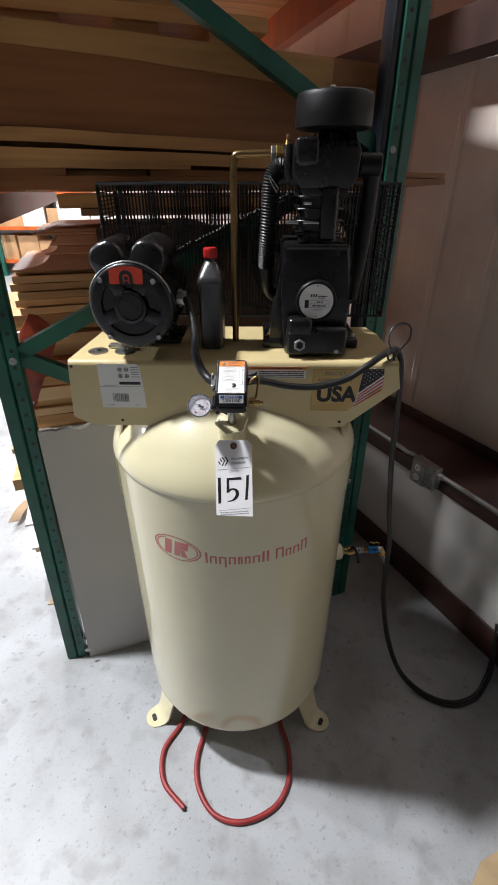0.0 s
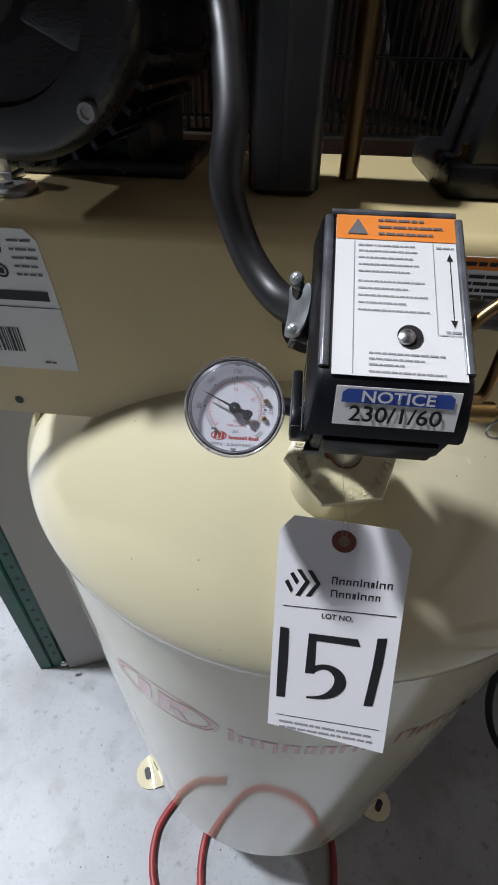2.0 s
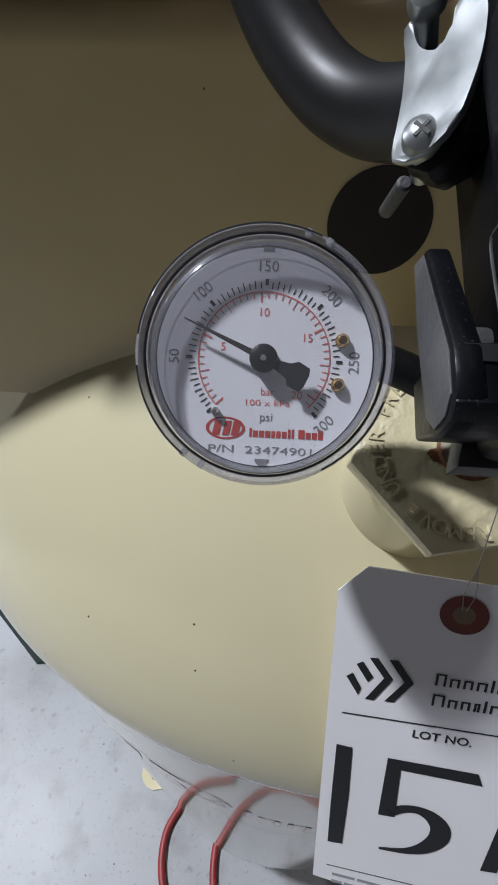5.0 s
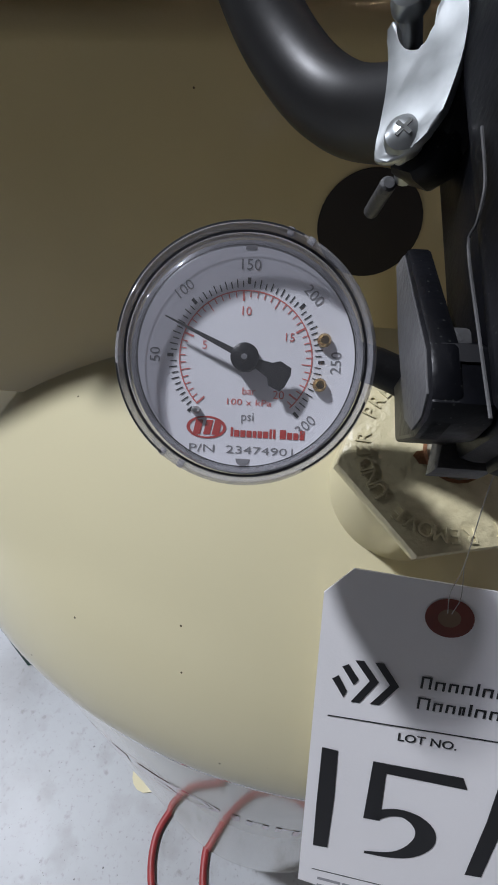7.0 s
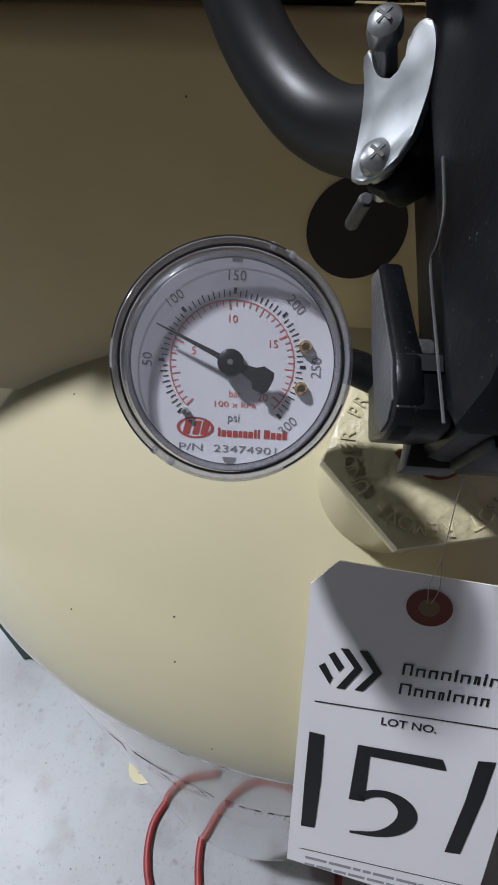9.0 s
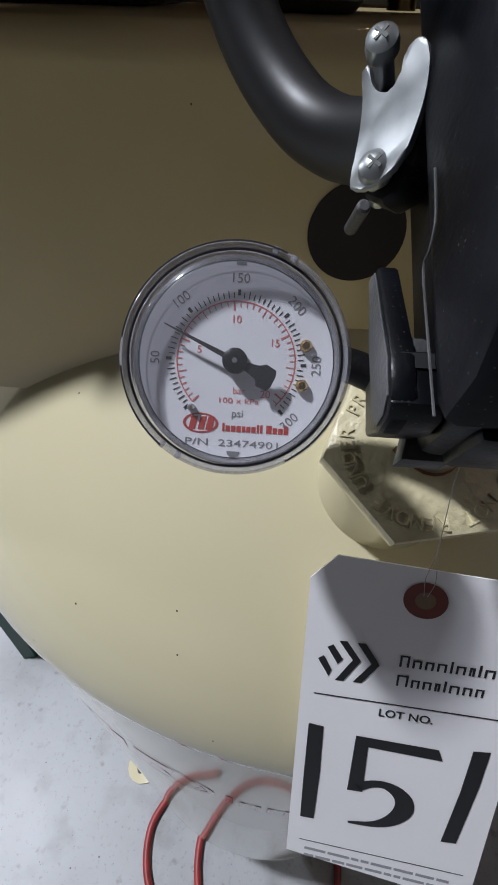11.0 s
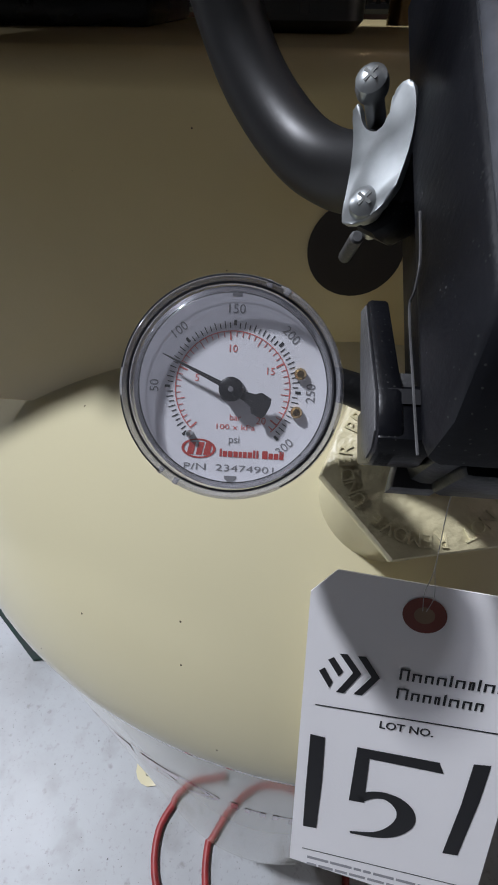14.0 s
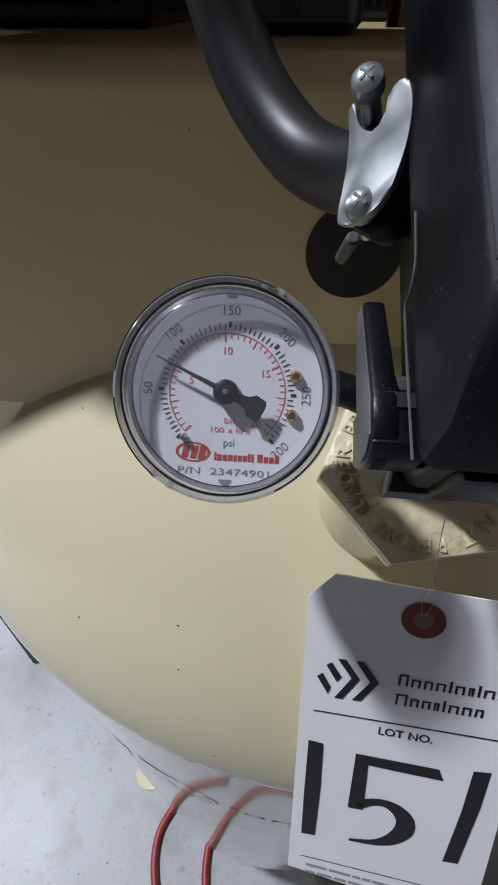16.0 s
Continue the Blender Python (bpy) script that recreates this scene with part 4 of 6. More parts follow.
for x0, y0, x1, y1 in ((X0 + 0.0022, 0.0400, X0 + 0.0022, -0.0340), (X1 - 0.0020, 0.0400, X1 - 0.0020, -0.0340), (X0 + 0.0030, 0.0424, X1 - 0.0030, 0.0424)):
    part("cover_rib", flat(tube([(x0, y0, -0.0004), (x1, y1, -0.0004)], 0.0021, 12, 2, False), SW), SMOKY, sw, "glossy smoke-grey edge of the cover")


LABELM = SW @ Matrix.Translation((-0.0016, -0.0008, 0)) @ Matrix.Diagonal((0.945, 1, 1, 1))


def drawn(name, bm, mat, parent, h, label=""):
    return part(name, flat(bm, LABELM @ Matrix.Translation((0, 0, h))), mat, parent, label, smooth=0)


PALEINK = material("pale_print", (0.36, 0.36, 0.38), 0.6, 0, 0.1, 20, 0)
lab = part("label", prism([(-0.0265, -0.0365), (0.0265, -0.0365), (0.0265, 0.0405), (0.0245, 0.0425), (-0.0245, 0.0425), (-0.0265, 0.0405)], 0.0004, LABELM @ Matrix.Translation((0, 0, 0.0002))), PAPER, sw, "white instruction label with an orange band")
bm = bm_new()
add_rect(bm, -0.0265, 0.0265, 0.0285, 0.0422)
drawn("band", bm, ORANGE, lab, 0.0009)
bm = bm_new()
bm.faces.new([bm.verts.new((x, y, 0)) for x, y in ((-0.0215, 0.0310), (-0.0125, 0.0310), (-0.0170, 0.0395))])
bars(bm, -0.008, 0.012, 0.0390, 0.0011, 1), bars(bm, -0.008, 0.020, 0.0353, 0.0011, 2), bars(bm, -0.008, 0.016, 0.0316, 0.0011, 3)
drawn("band_print", bm, GREYINK, lab, 0.0013)
for i, y in enumerate((0.0255, 0.0225, 0.0190, 0.0155, 0.0120, 0.0070, 0.0035, 0.0, -0.0035, -0.0070)):
    drawn("print_line", bars(bm_new(), -0.0165, 0.008 + 0.005 * math.sin(3.0 * i), y, 0.0007, 40 + i), PALEINK, lab, 0.0009)
for i, y in enumerate((-0.0265, -0.0290, -0.0315, -0.0345)):
    drawn("print_line", bars(bm_new(), -0.012, 0.018 - 0.008 * (i % 3), y, 0.0007, 60 + i), PALEINK, lab, 0.0009)
bm = bm_new()
for a in ((-0.0185, -0.0182, -0.036, 0.0282), (0.0155, 0.0158, -0.017, 0.0282), (0.0160, 0.0262, -0.0172, -0.0169)):
    bm = bm_new()
    add_rect(bm, *a)
    drawn("rule_line", bm, PALEINK, lab, 0.0009)
drawn("print_line", bars(bm_new(), 0.017, 0.025, 0.0255, 0.0008, 71), PALEINK, lab, 0.0009)
drawn("print_line", bars(bm_new(), 0.019, 0.025, -0.0155, 0.0010, 72), PALEINK, lab, 0.0009)
bm = bm_new()
add_rect(bm, 0.0223, 0.0227, -0.010, 0.019)
for s, y in ((1, 0.019), (-1, -0.010)):
    bm.faces.new([bm.verts.new(p) for p in ((0.0211, y, 0), (0.0239, y, 0), (0.0225, y + s * 0.0035, 0))])
drawn("arrow", bm, INK, lab, 0.0009)
bm = bm_new()
add_ring(bm, 0, 0.0052, seg=28, cx=0.0045, cy=-0.0185)
drawn("adjuster_hole", bm, INK, lab, 0.0011)
part("adjuster_screw", rev([(0, 0.0012), (0.0035, 0.0012), (0.0033, 0.0022), (0.002, 0.003), (0, 0.0032)], LABELM @ Matrix.Translation((0.0030, -0.0192, 0)), 16), ZINC, sw)
NT = SW @ Matrix.Translation((-0.0012, -0.0453, -0.0070)) @ pose(0, 0, 0, 46) @ Matrix.Diagonal((0.96, 1, 1, 1))
nt_ = part("notice_label", flat(box(-0.0240, 0.0240, -0.0082, 0.0072, 0.0008, 0.0013), NT), PAPER, sw, "white and blue notice label")
bm = bm_new()
bm.faces.new([bm.verts.new((x, y, 0.0017)) for x, y in ((-0.0215, 0.0010), (0.0215, 0.0010), (0.0215, 0.0050), (0.0195, 0.0064), (-0.0195, 0.0064), (-0.0215, 0.0050))])
part("blue_band", flat(bm, NT), BLUE, nt_, smooth=0)
part("notice_letters", flat(text_mesh("NOTICE", 0.0062, 0, 0.0036, z=0.0021, width=0.028, bold=0.0001), NT), PAPER, nt_, smooth=0)
part("voltage_letters", flat(text_mesh("230/1/60", 0.0088, 0, -0.0036, z=0.0018, width=0.036, bold=0.0001), NT), INK, nt_, smooth=0)
# lever on the side towards the gauge
GRIMY = material("dusty_plastic", (0.105, 0.105, 0.108), 0.5, 0, 0.3, 70, 0.15, 700, rvar=0.12)
bm = prism([(-0.0152, -0.0405), (-0.0168, -0.0345), (-0.0400, -0.0262), (-0.0470, -0.0262), (-0.0500, -0.0290), (-0.0506, -0.0345), (-0.0470, -0.0385), (-0.0303, -0.0405)], 0.0044, SW @ Matrix.Translation((-0.0397, 0, 0)) @ SIDE, 0.0009)
lev = part("unloader_lever", bm, BLACKPLASTIC, sw, "black on-off lever, dusty")
# thin grey facing: dust, and the light this side catches, in its colour
bm = prism([(-0.0162, -0.0396), (-0.0176, -0.0352), (-0.0400, -0.0274), (-0.0466, -0.0274), (-0.0490, -0.0298), (-0.0495, -0.0342), (-0.0464, -0.0375), (-0.0303, -0.0396)], 0.0004, SW @ Matrix.Translation((-0.0400, 0, 0)) @ SIDE, 0.0001)
part("lever_side", bm, GRIMY, lev, "dusty side of the lever, its lit grey painted in")
bm = prism([(-0.0375, -0.0445), (-0.0375, -0.0290), (-0.0400, -0.0268), (-0.0480, -0.0268), (-0.0500, -0.0290), (-0.0506, -0.0345), (-0.0480, -0.0445)], 0.0090, SW @ Matrix.Translation((-0.0396, 0, 0)) @ SIDE, 0.0008)
hubp = part("lever_hub", bm, BLACKPLASTIC, sw)
part("hub_slot", flat(box(-0.0380, -0.0325, -0.0420, -0.0393, -0.0272, -0.0264), SW), INK, hubp, "dark slot in the lever hub")
part("hub_step", flat(box(-0.0372, -0.0325, -0.0385, -0.0350, -0.0440, -0.0285, 0.0010), SW), GRIMY, sw, "dusty step above the hub")
part("foot_block", flat(prism([(-0.0330, -0.0524), (-0.0240, -0.0524), (-0.0240, -0.0400), (-0.0300, -0.0400)], 0.0060, Matrix.Translation((0, 0, -0.0500)), 0.001), SW), GRIMY, sw)
part("cover_seam", flat(tube([(-0.0350, -0.0120, -0.0168), (-0.0351, -0.0180, -0.0168), (-0.0352, -0.0222, -0.0172), (-0.0354, -0.0254, -0.0194), (-0.0354, -0.0268, -0.0222), (-0.0354, -0.0400, -0.0214), (-0.0354, -0.0525, -0.0203)], 0.00024, 6, 4), SW), GRIMY, sw, "pale worn edge of the cover")
part("conduit_hub", flat(rod((-0.020, 0.010, -0.0300), (-0.0365, 0.010, -0.0300), 0.0095, seg=28, bevel=0.002), SW), BLACKPLASTIC, sw)
# strap clamp that holds the motor cable: a bent saddle with two long screws
cn = Vector((-0.7146, -0.2203, 0.6639)).normalized()
cx_ = (Vector((1, 0, 0)) - cn * cn.x).normalized()
cy_ = cn.cross(cx_)
CP = SW @ Matrix(((cx_.x, cy_.x, cn.x, -0.0419), (cx_.y, cy_.y, cn.y, 0.0246), (cx_.z, cy_.z, cn.z, -0.0213), (0, 0, 0, 1)))
CLAMPZ = material("dull_zinc", (0.50, 0.525, 0.53), 0.36, 0.85, 0.3, 140, 0.03, 300, (0.34, 0.36, 0.365))
out_c = [(-4.3, -4.6), (-3.6, -3.2), (-2.6, -3.4), (-1.9, -6.6), (-0.6, -9.2), (1.4, -10.8), (3.4, -11.2), (4.6, -9.6), (5.0, -6.8), (5.6, -4.9), (7.0, -4.0), (8.6, -4.4), (9.6, -6.2), (10.3, -10.0), (9.9, -15.5), (8.4, -20.5), (6.6, -24.3), (3.6, -26.5), (-0.6, -27.8), (-5.2, -26.4), (-4.4, -21.0), (-3.6, -15.5), (-3.5, -9.5)]
outl_ = [(p.x, p.y) for p in spline([(x, y, 0) for x, y in out_c + out_c[:1]], 3)[:-1]]
clamp = part("cable_clamp", prism([(x / 1000, y / 1000) for x, y in outl_], 0.0016, CP @ Matrix.Translation((0, 0, -0.0016)), 0.0005), CLAMPZ, sw, "bright zinc strap clamp with two screws")
SLOTGREY = material("worn_slot", (0.10, 0.105, 0.10), 0.5, 0.5, 0.3, 300, 0)
sd = Vector((-0.30, -0.27, 0.915)).normalized()
for p in ((-0.0419, 0.0246, -0.0213), (-0.0415, 0.0014, -0.0284)):
    q0 = Vector(p)
    m = SW @ along(q0, q0 + sd)[0]
    bm = rev([(0, 0.0016), (0.0018, 0.0014), (0.0031, 0.0004), (0.0034, -0.0012), (0.0033, -0.0026), (0.0021, -0.0028), (0.0021, -0.012), (0, -0.012)], m, 20)
    sc = part("clamp_screw", bm, CLAMPZ, clamp)
    bm = box(-0.0016, 0.0016, -0.00030, 0.00030, 0.0009, 0.00165)
    add_box(bm, -0.00030, 0.00030, -0.0016, 0.0016, 0.0009, 0.00165)
    part("cross_slot", flat(bm, m), SLOTGREY, sc)
part("clamp_base", flat(prism([(x / 1000, y / 1000) for x, y in ((-4.2, -20), (-5.2, -26), (-0.6, -29), (4.0, -28), (7.5, -25), (10.8, -16), (11.2, -11), (9.9, -6.5), (7.5, -6.0))], 0.009, CP @ Matrix.Translation((0, 0, -0.0130)), 0.002), Matrix.Identity(4)), BLACKPLASTIC, sw)
part("screw_tip", rod(SW @ Vector((-0.0408, 0.0035, -0.040)), SW @ Vector((-0.0420, 0.0067, -0.0509)), 0.0016, seg=12, bevel=0.0005), GRIMY, clamp)

# cables and copper unloader line
c0 = Vector((-0.098, -0.112, 1.565))
conn = part("cable_connector", rod(c0 + Vector((-0.012, 0, 0.003)), c0 + Vector((0.008, 0, 0)), 0.0155, seg=8, bevel=0.0015), ZINC, motor, "zinc cable connector")
for dz in (0.017, -0.015):
    part("screw", rod(c0 + Vector((-0.003, -0.004, dz)), c0 + Vector((-0.003, -0.012, dz + 0.002)), 0.0035, seg=10), ZINC, conn)
e1 = SW @ Vector((-0.030, 0.010, -0.030))
part("motor_cable", tube([c0, (-0.086, -0.126, 1.562), (-0.074, -0.155, 1.540), (-0.066, -0.185, 1.505), (-0.067, -0.199, 1.475), (-0.0575, -0.207, 1.4480), (-0.0450, -0.2185, 1.4330), (-0.032, -0.234, 1.4275), e1], 0.0088, 20, 12), RUBBER, comp, "black rubber motor cable")
cord_pts = [SW @ Vector((0.030, 0.012, -0.026)), (0.075, -0.235, 1.428), (0.13, -0.222, 1.412), (0.19, -0.214, 1.408), (0.25, -0.206, 1.422), (0.30, -0.188, 1.449), (0.338, -0.162, 1.464), (0.366, -0.135, 1.462), (0.388, -0.110, 1.430), (0.404, -0.085, 1.37), (0.422, -0.055, 1.26), (0.438, -0.040, 1.10), (0.466, -0.020, 0.92), (0.496, 0.0, 0.76), (0.514, 0.028, 0.62), (0.538, 0.050, 0.45), (0.590, 0.045, 0.22), (0.655, 0.010, 0.06), (0.735, -0.055, 0.022), (0.83, -0.090, 0.020), (0.93, -0.065, 0.020), (1.0, 0.0, 0.022), (1.06, 0.08, 0.03), (1.06, 0.13, 0.20)]
part("power_cord", tube(cord_pts, 0.0072, 12, 10), RUBBER, comp, "black rubber power cord down to the floor")
bm = bm_new()
add_tube(bm, [(0.345, -0.165, 1.473), (0.338, -0.172, 1.462), (0.345, -0.168, 1.450), (0.356, -0.156, 1.454), (0.352, -0.155, 1.468), (0.345, -0.165, 1.475), (0.340, -0.16, 1.49), (0.345, -0.15, 1.512), (0.368, -0.14, 1.522), (0.388, -0.135, 1.512), (0.391, -0.135, 1.488), (0.378, -0.14, 1.470), (0.362, -0.15, 1.456), (0.356, -0.16, 1.444)], 0.0022, 6, 6)
part("cable_tie", bm, RUBBER, comp, "black nylon cable tie, end looped")
bm = bm_new()
add_tube(bm, [SW @ Vector((0.031, -0.004, -0.012)), SW @ Vector((0.038, 0.001, -0.006)), SW @ Vector((0.047, 0.006, -0.002)), SW @ Vector((0.050, 0.004, -0.008)), SW @ Vector((0.048, -0.012, -0.024)), SW @ Vector((0.044, -0.024, -0.034)), SW @ Vector((0.034, -0.026, -0.032))], 0.0026, 10, 8)
part("unloader_tube", bm, COPPER, sw, "bent copper unloader tube")
bm = rod(SW @ Vector((0.030, -0.026, -0.045)), SW @ Vector((0.042, -0.026, -0.046)), 0.0068, seg=6, bevel=0.001)
add_rod(bm, SW @ Vector((0.041, -0.026, -0.046)), SW @ Vector((0.054, -0.025, -0.047)), 0.0052, seg=16)
add_rod(bm, SW @ Vector((0.053, -0.025, -0.047)), SW @ Vector((0.060, -0.025, -0.047)), 0.0030, seg=10)
valve = part("safety_valve", bm, BRASS, comp, "brass safety valve with a wire ring")
bm = bm_new()
mr = SW @ Matrix.Translation((0.062, -0.030, -0.053)) @ pose(0, 0, 0, 70, 20, 0)
add_tube(bm, [mr @ Vector((0.0075 * math.cos(a), 0.0075 * math.sin(a), 0)) for a in (2 * math.pi * i / 16 for i in range(17))], 0.0006, 6, 2)
part("pull_ring", bm, ZINC, valve)

# ---- gauge ----
G0 = Vector((-0.0522, -0.2870, 1.3978))
gn = Vector((0.02, -0.775, 0.632)).normalized()
gx = Vector((1, 0.02, -0.008))
gx = (gx - gn * gx.dot(gn)).normalized()
gy = gn.cross(gx)
GM = Matrix((( gx.x, gy.x, gn.x, G0.x), (gx.y, gy.y, gn.y, G0.y), (gx.z, gy.z, gn.z, G0.z), (0, 0, 0, 1))) @ Matrix.Scale(1.050, 4)
BEZEL = material("gauge_case", (0.50, 0.50, 0.53), 0.10, 0.0, 0.12, 60, 0.0, spec=1.0, coat=1.0)
nt = BEZEL.node_tree
mixb, trb = nt.nodes.new("ShaderNodeMixShader"), nt.nodes.new("ShaderNodeBsdfTransparent")
mixb.inputs[0].default_value = 0.58
trb.inputs[0].default_value = (0.94, 0.94, 0.97, 1)
nt.links.new(nt.nodes["Principled BSDF"].outputs[0], mixb.inputs[1])
nt.links.new(trb.outputs[0], mixb.inputs[2])
nt.links.new(mixb.outputs[0], nt.nodes["Material Output"].inputs[0])
CASE = material("gauge_back", (0.10, 0.10, 0.11), 0.3, 0.0, 0.2, 60, 0.0)
DIAL = material("gauge_dial", (0.78, 0.78, 0.81), 0.5, 0, 0.04, 60, 0)
FADED = material("faded_red_ink", (0.66, 0.17, 0.15), 0.5, 0, 0.1, 60, 0)
gr, DZ = 0.0231, -0.0036                                            # radius, and how deep the dial lies
gauge = part("pressure_gauge", rev([(0, -0.022), (0.006, -0.022), (0.017, -0.020), (0.0205, -0.016), (0.0218, -0.0075), (0.0222, -0.0062), (gr - 0.0029, -0.0052), (gr - 0.0029, DZ - 0.0003), (0, DZ - 0.0004)], GM, 96), CASE, comp, "round pressure gauge with a white dial")
part("window_rim", rev([(gr - 0.0006, -0.0060), (gr, -0.0050), (gr, 0.0008), (gr - 0.0003, 0.0016), (gr - 0.0009, 0.0020), (gr - 0.0014, 0.0017), (gr - 0.0016, 0.0006), (gr - 0.0019, 0.0004), (gr - 0.0022, 0.0014), (gr - 0.0025, 0.0016), (gr - 0.0028, 0.0010), (gr - 0.0028, DZ)], GM, 96), BEZEL, gauge, "clear plastic rim of the window")
bm = bm_new()
add_ring(bm, 0, gr - 0.0029, seg=72)
dial = part("dial", flat(bm, GM @ Matrix.Translation((0, 0, DZ))), DIAL, gauge, "white dial with black and red scales", smooth=0)
for r0, r1, z in ((gr - 0.00200, gr - 0.00150, 0.0007), (gr - 0.0031, gr - 0.0029, DZ + 0.0012)):
    bm = bm_new()
    add_ring(bm, r0, r1, seg=96, z=z)
    part("black_ring", flat(bm, GM), INK, gauge, "thin dark line round the window", smooth=0)
for a0, a1 in ((66, 108), (100, 172), (186, 232), (300, 342)):      # dark arcs painted for the shaded gap between case and window
    bm = bm_new()
    add_ring(bm, gr - 0.00085, gr - 0.00050, radians(a0), radians(a1), 24, z=0.0023)
    part("seal", flat(bm, GM), INK, gauge, smooth=0)
for a_ in (62, 72, 232, 242):
    part("window_tab", flat(box(gr - 0.0016, gr - 0.0002, -0.0006, 0.0006, 0.0012, 0.0022, 0.0002), GM @ Matrix.Rotation(radians(a_), 4, "Z")), BEZEL, gauge)


def ink(name, bm, mat, h=DZ + 0.0001):
    return part(name, flat(bm, GM @ Matrix.Translation((0, 0, h))), mat, dial, smooth=0)


px_ = 0.0229 / 197
bm = bm_new()
for i in range(61):
    a = radians(225 - 270 * i / 60)
    big = i % 10 == 0
    r0, r1 = (116, 126) if big else (111, 124) if i % 2 == 0 else (111, 121)
    w = (2.6 if big else 0.9) * px_
    d, t = Vector((math.cos(a), math.sin(a), 0)), Vector((-math.sin(a), math.cos(a), 0))
    bm.faces.new([bm.verts.new(d * r0 * px_ + t * w), bm.verts.new(d * r0 * px_ - t * w), bm.verts.new(d * r1 * px_ - t * w), bm.verts.new(d * r1 * px_ + t * w)])
ink("scale", bm, INK)
bm = bm_new()
for i, s in enumerate(("50", "100", "150", "200", "250", "300")):
    a = radians(180 - 45 * i)
    turn = {0: math.pi / 2, 1: radians(40), 2: 0.0, 3: radians(-45), 4: radians(90), 5: radians(45)}[i]
    text_mesh(s, 24 * px_, 145 * px_ * math.cos(a), 145 * px_ * math.sin(a), turn, bm=bm)
text_mesh("psi", 20 * px_, 8 * px_, -93 * px_, bm=bm)
text_mesh("P/N  23474901", 18 * px_, 2 * px_, -148 * px_, width=170 * px_, bm=bm)
add_ring(bm, 0, 12 * px_, math.pi, 2 * math.pi, 12, 4 * px_, -162 * px_)
add_rect(bm, -8 * px_, 10 * px_, 168 * px_, 176 * px_)
ink("numbers", bm, material("dial_print", (0.22, 0.22, 0.23), 0.6, 0, 0.1, 20, 0))
bm = bm_new()
add_ring(bm, 105 * px_, 107 * px_, radians(-45), radians(225), 60)
for i in range(42):
    a = radians(225 - 270 * i / 41.4)
    r0 = 90 if i % 5 == 0 else 96
    w = (1.5 if i % 10 == 0 else 0.8) * px_
    d, t = Vector((math.cos(a), math.sin(a), 0)), Vector((-math.sin(a), math.cos(a), 0))
    bm.faces.new([bm.verts.new(d * r0 * px_ + t * w), bm.verts.new(d * r0 * px_ - t * w), bm.verts.new(d * 106 * px_ - t * w), bm.verts.new(d * 106 * px_ + t * w)])
for s, x, y in (("5", -66, 18), ("10", -3, 74), ("15", 68, 36), ("20", 56, -56)):
    text_mesh(s, 19 * px_, x * px_, y * px_, bm=bm)
text_mesh("bar", 17 * px_, 8 * px_, -52 * px_, bm=bm)
text_mesh("100 x kPa", 14 * px_, 8 * px_, -70 * px_, width=72 * px_, bm=bm)
ink("red_scale", bm, FADED)
bm = bm_new()
add_ring(bm, 15.5 * px_, 18.5 * px_, seg=40, cx=-58 * px_, cy=-113 * px_, sx=1.75)
for x0, w in ((-80, 12), (-63, 11), (-49, 12)):
    bm.faces.new([bm.verts.new((x * px_, y * px_, 0)) for x, y in ((x0, -125), (x0 + w, -125), (x0 + w + 5, -101), (x0 + 5, -101))])
x = -18
for w, h in ((4, 15), (8, 11), (8, 11), (8, 11), (6, 11), (7, 11), (8, 11), (4, 15), (4, 15), (-7, 0), (10, 15), (8, 11), (8, 11), (8, 15)):
    if w > 0:
        add_rect(bm, x * px_, (x + w) * px_, -126 * px_, (-126 + h) * px_)
    x += abs(w) + (2 if w > 0 else -2)
ink("maker_mark", bm, REDINK)
bm = bm_new()
a = radians(155.5)
d, t = Vector((math.cos(a), math.sin(a), 0)), Vector((-math.sin(a), math.cos(a), 0))
def npt(r, w, z):
    return (d * r + t * w) * px_ + Vector((0, 0, z))
outl = [(138, 1.0), (30, 4.5), (-20, 7), (-45, 12), (-52, 22), (-72, 22), (-76, 12), (-76, -8), (-72, -18), (-52, -20), (-42, -12), (-20, -7), (30, -4.5), (138, -1.0)]
lo = [bm.verts.new(npt(r, w, 0)) for r, w in outl]
hi = [bm.verts.new(npt(r, w, 0.0003)) for r, w in outl]
bm.faces.new(hi), bm.faces.new(lo[::-1])
for i in range(len(outl)):
    j = (i + 1) % len(outl)
    bm.faces.new((lo[i], lo[j], hi[j], hi[i]))
part("needle", flat(bm, GM @ Matrix.Translation((0, 0, -0.0008))), INK, gauge, "black pointer at about 77", smooth=0)
part("needle_hub", rev([(0, 0.0004), (15 * px_, 0.0004), (22 * px_, 0.0), (22 * px_, DZ), (0, DZ)], GM, 28), BLACKPLASTIC, gauge)
part("needle_pin", rev([(0, 0.0006), (4 * px_, 0.0006), (5 * px_, 0.0004), (0, 0.0004)], GM, 12), GREYINK, gauge)
for x, y, mt in ((123, 34, BRASS), (120, -36, BRASS), (-76, -86, ZINC)):
    k = 11 if mt is BRASS else 7
    part("dial_pin", rev([(0, DZ + 0.0018), (k * 0.6 * px_, DZ + 0.0017), (k * px_, DZ + 0.0010), (k * px_, DZ), (0, DZ)], GM @ Matrix.Translation((x * px_, y * px_, 0)), 12), mt, gauge)
bm = rev([(0, 0.0030), (gr - 0.008, 0.0028), (gr - 0.0045, 0.0024), (gr - 0.0034, 0.0019), (gr - 0.0027, 0.0009)], GM, 96)
lens = part("lens", bm, LENS, gauge, "clear plastic lens")
lens.visible_shadow = False
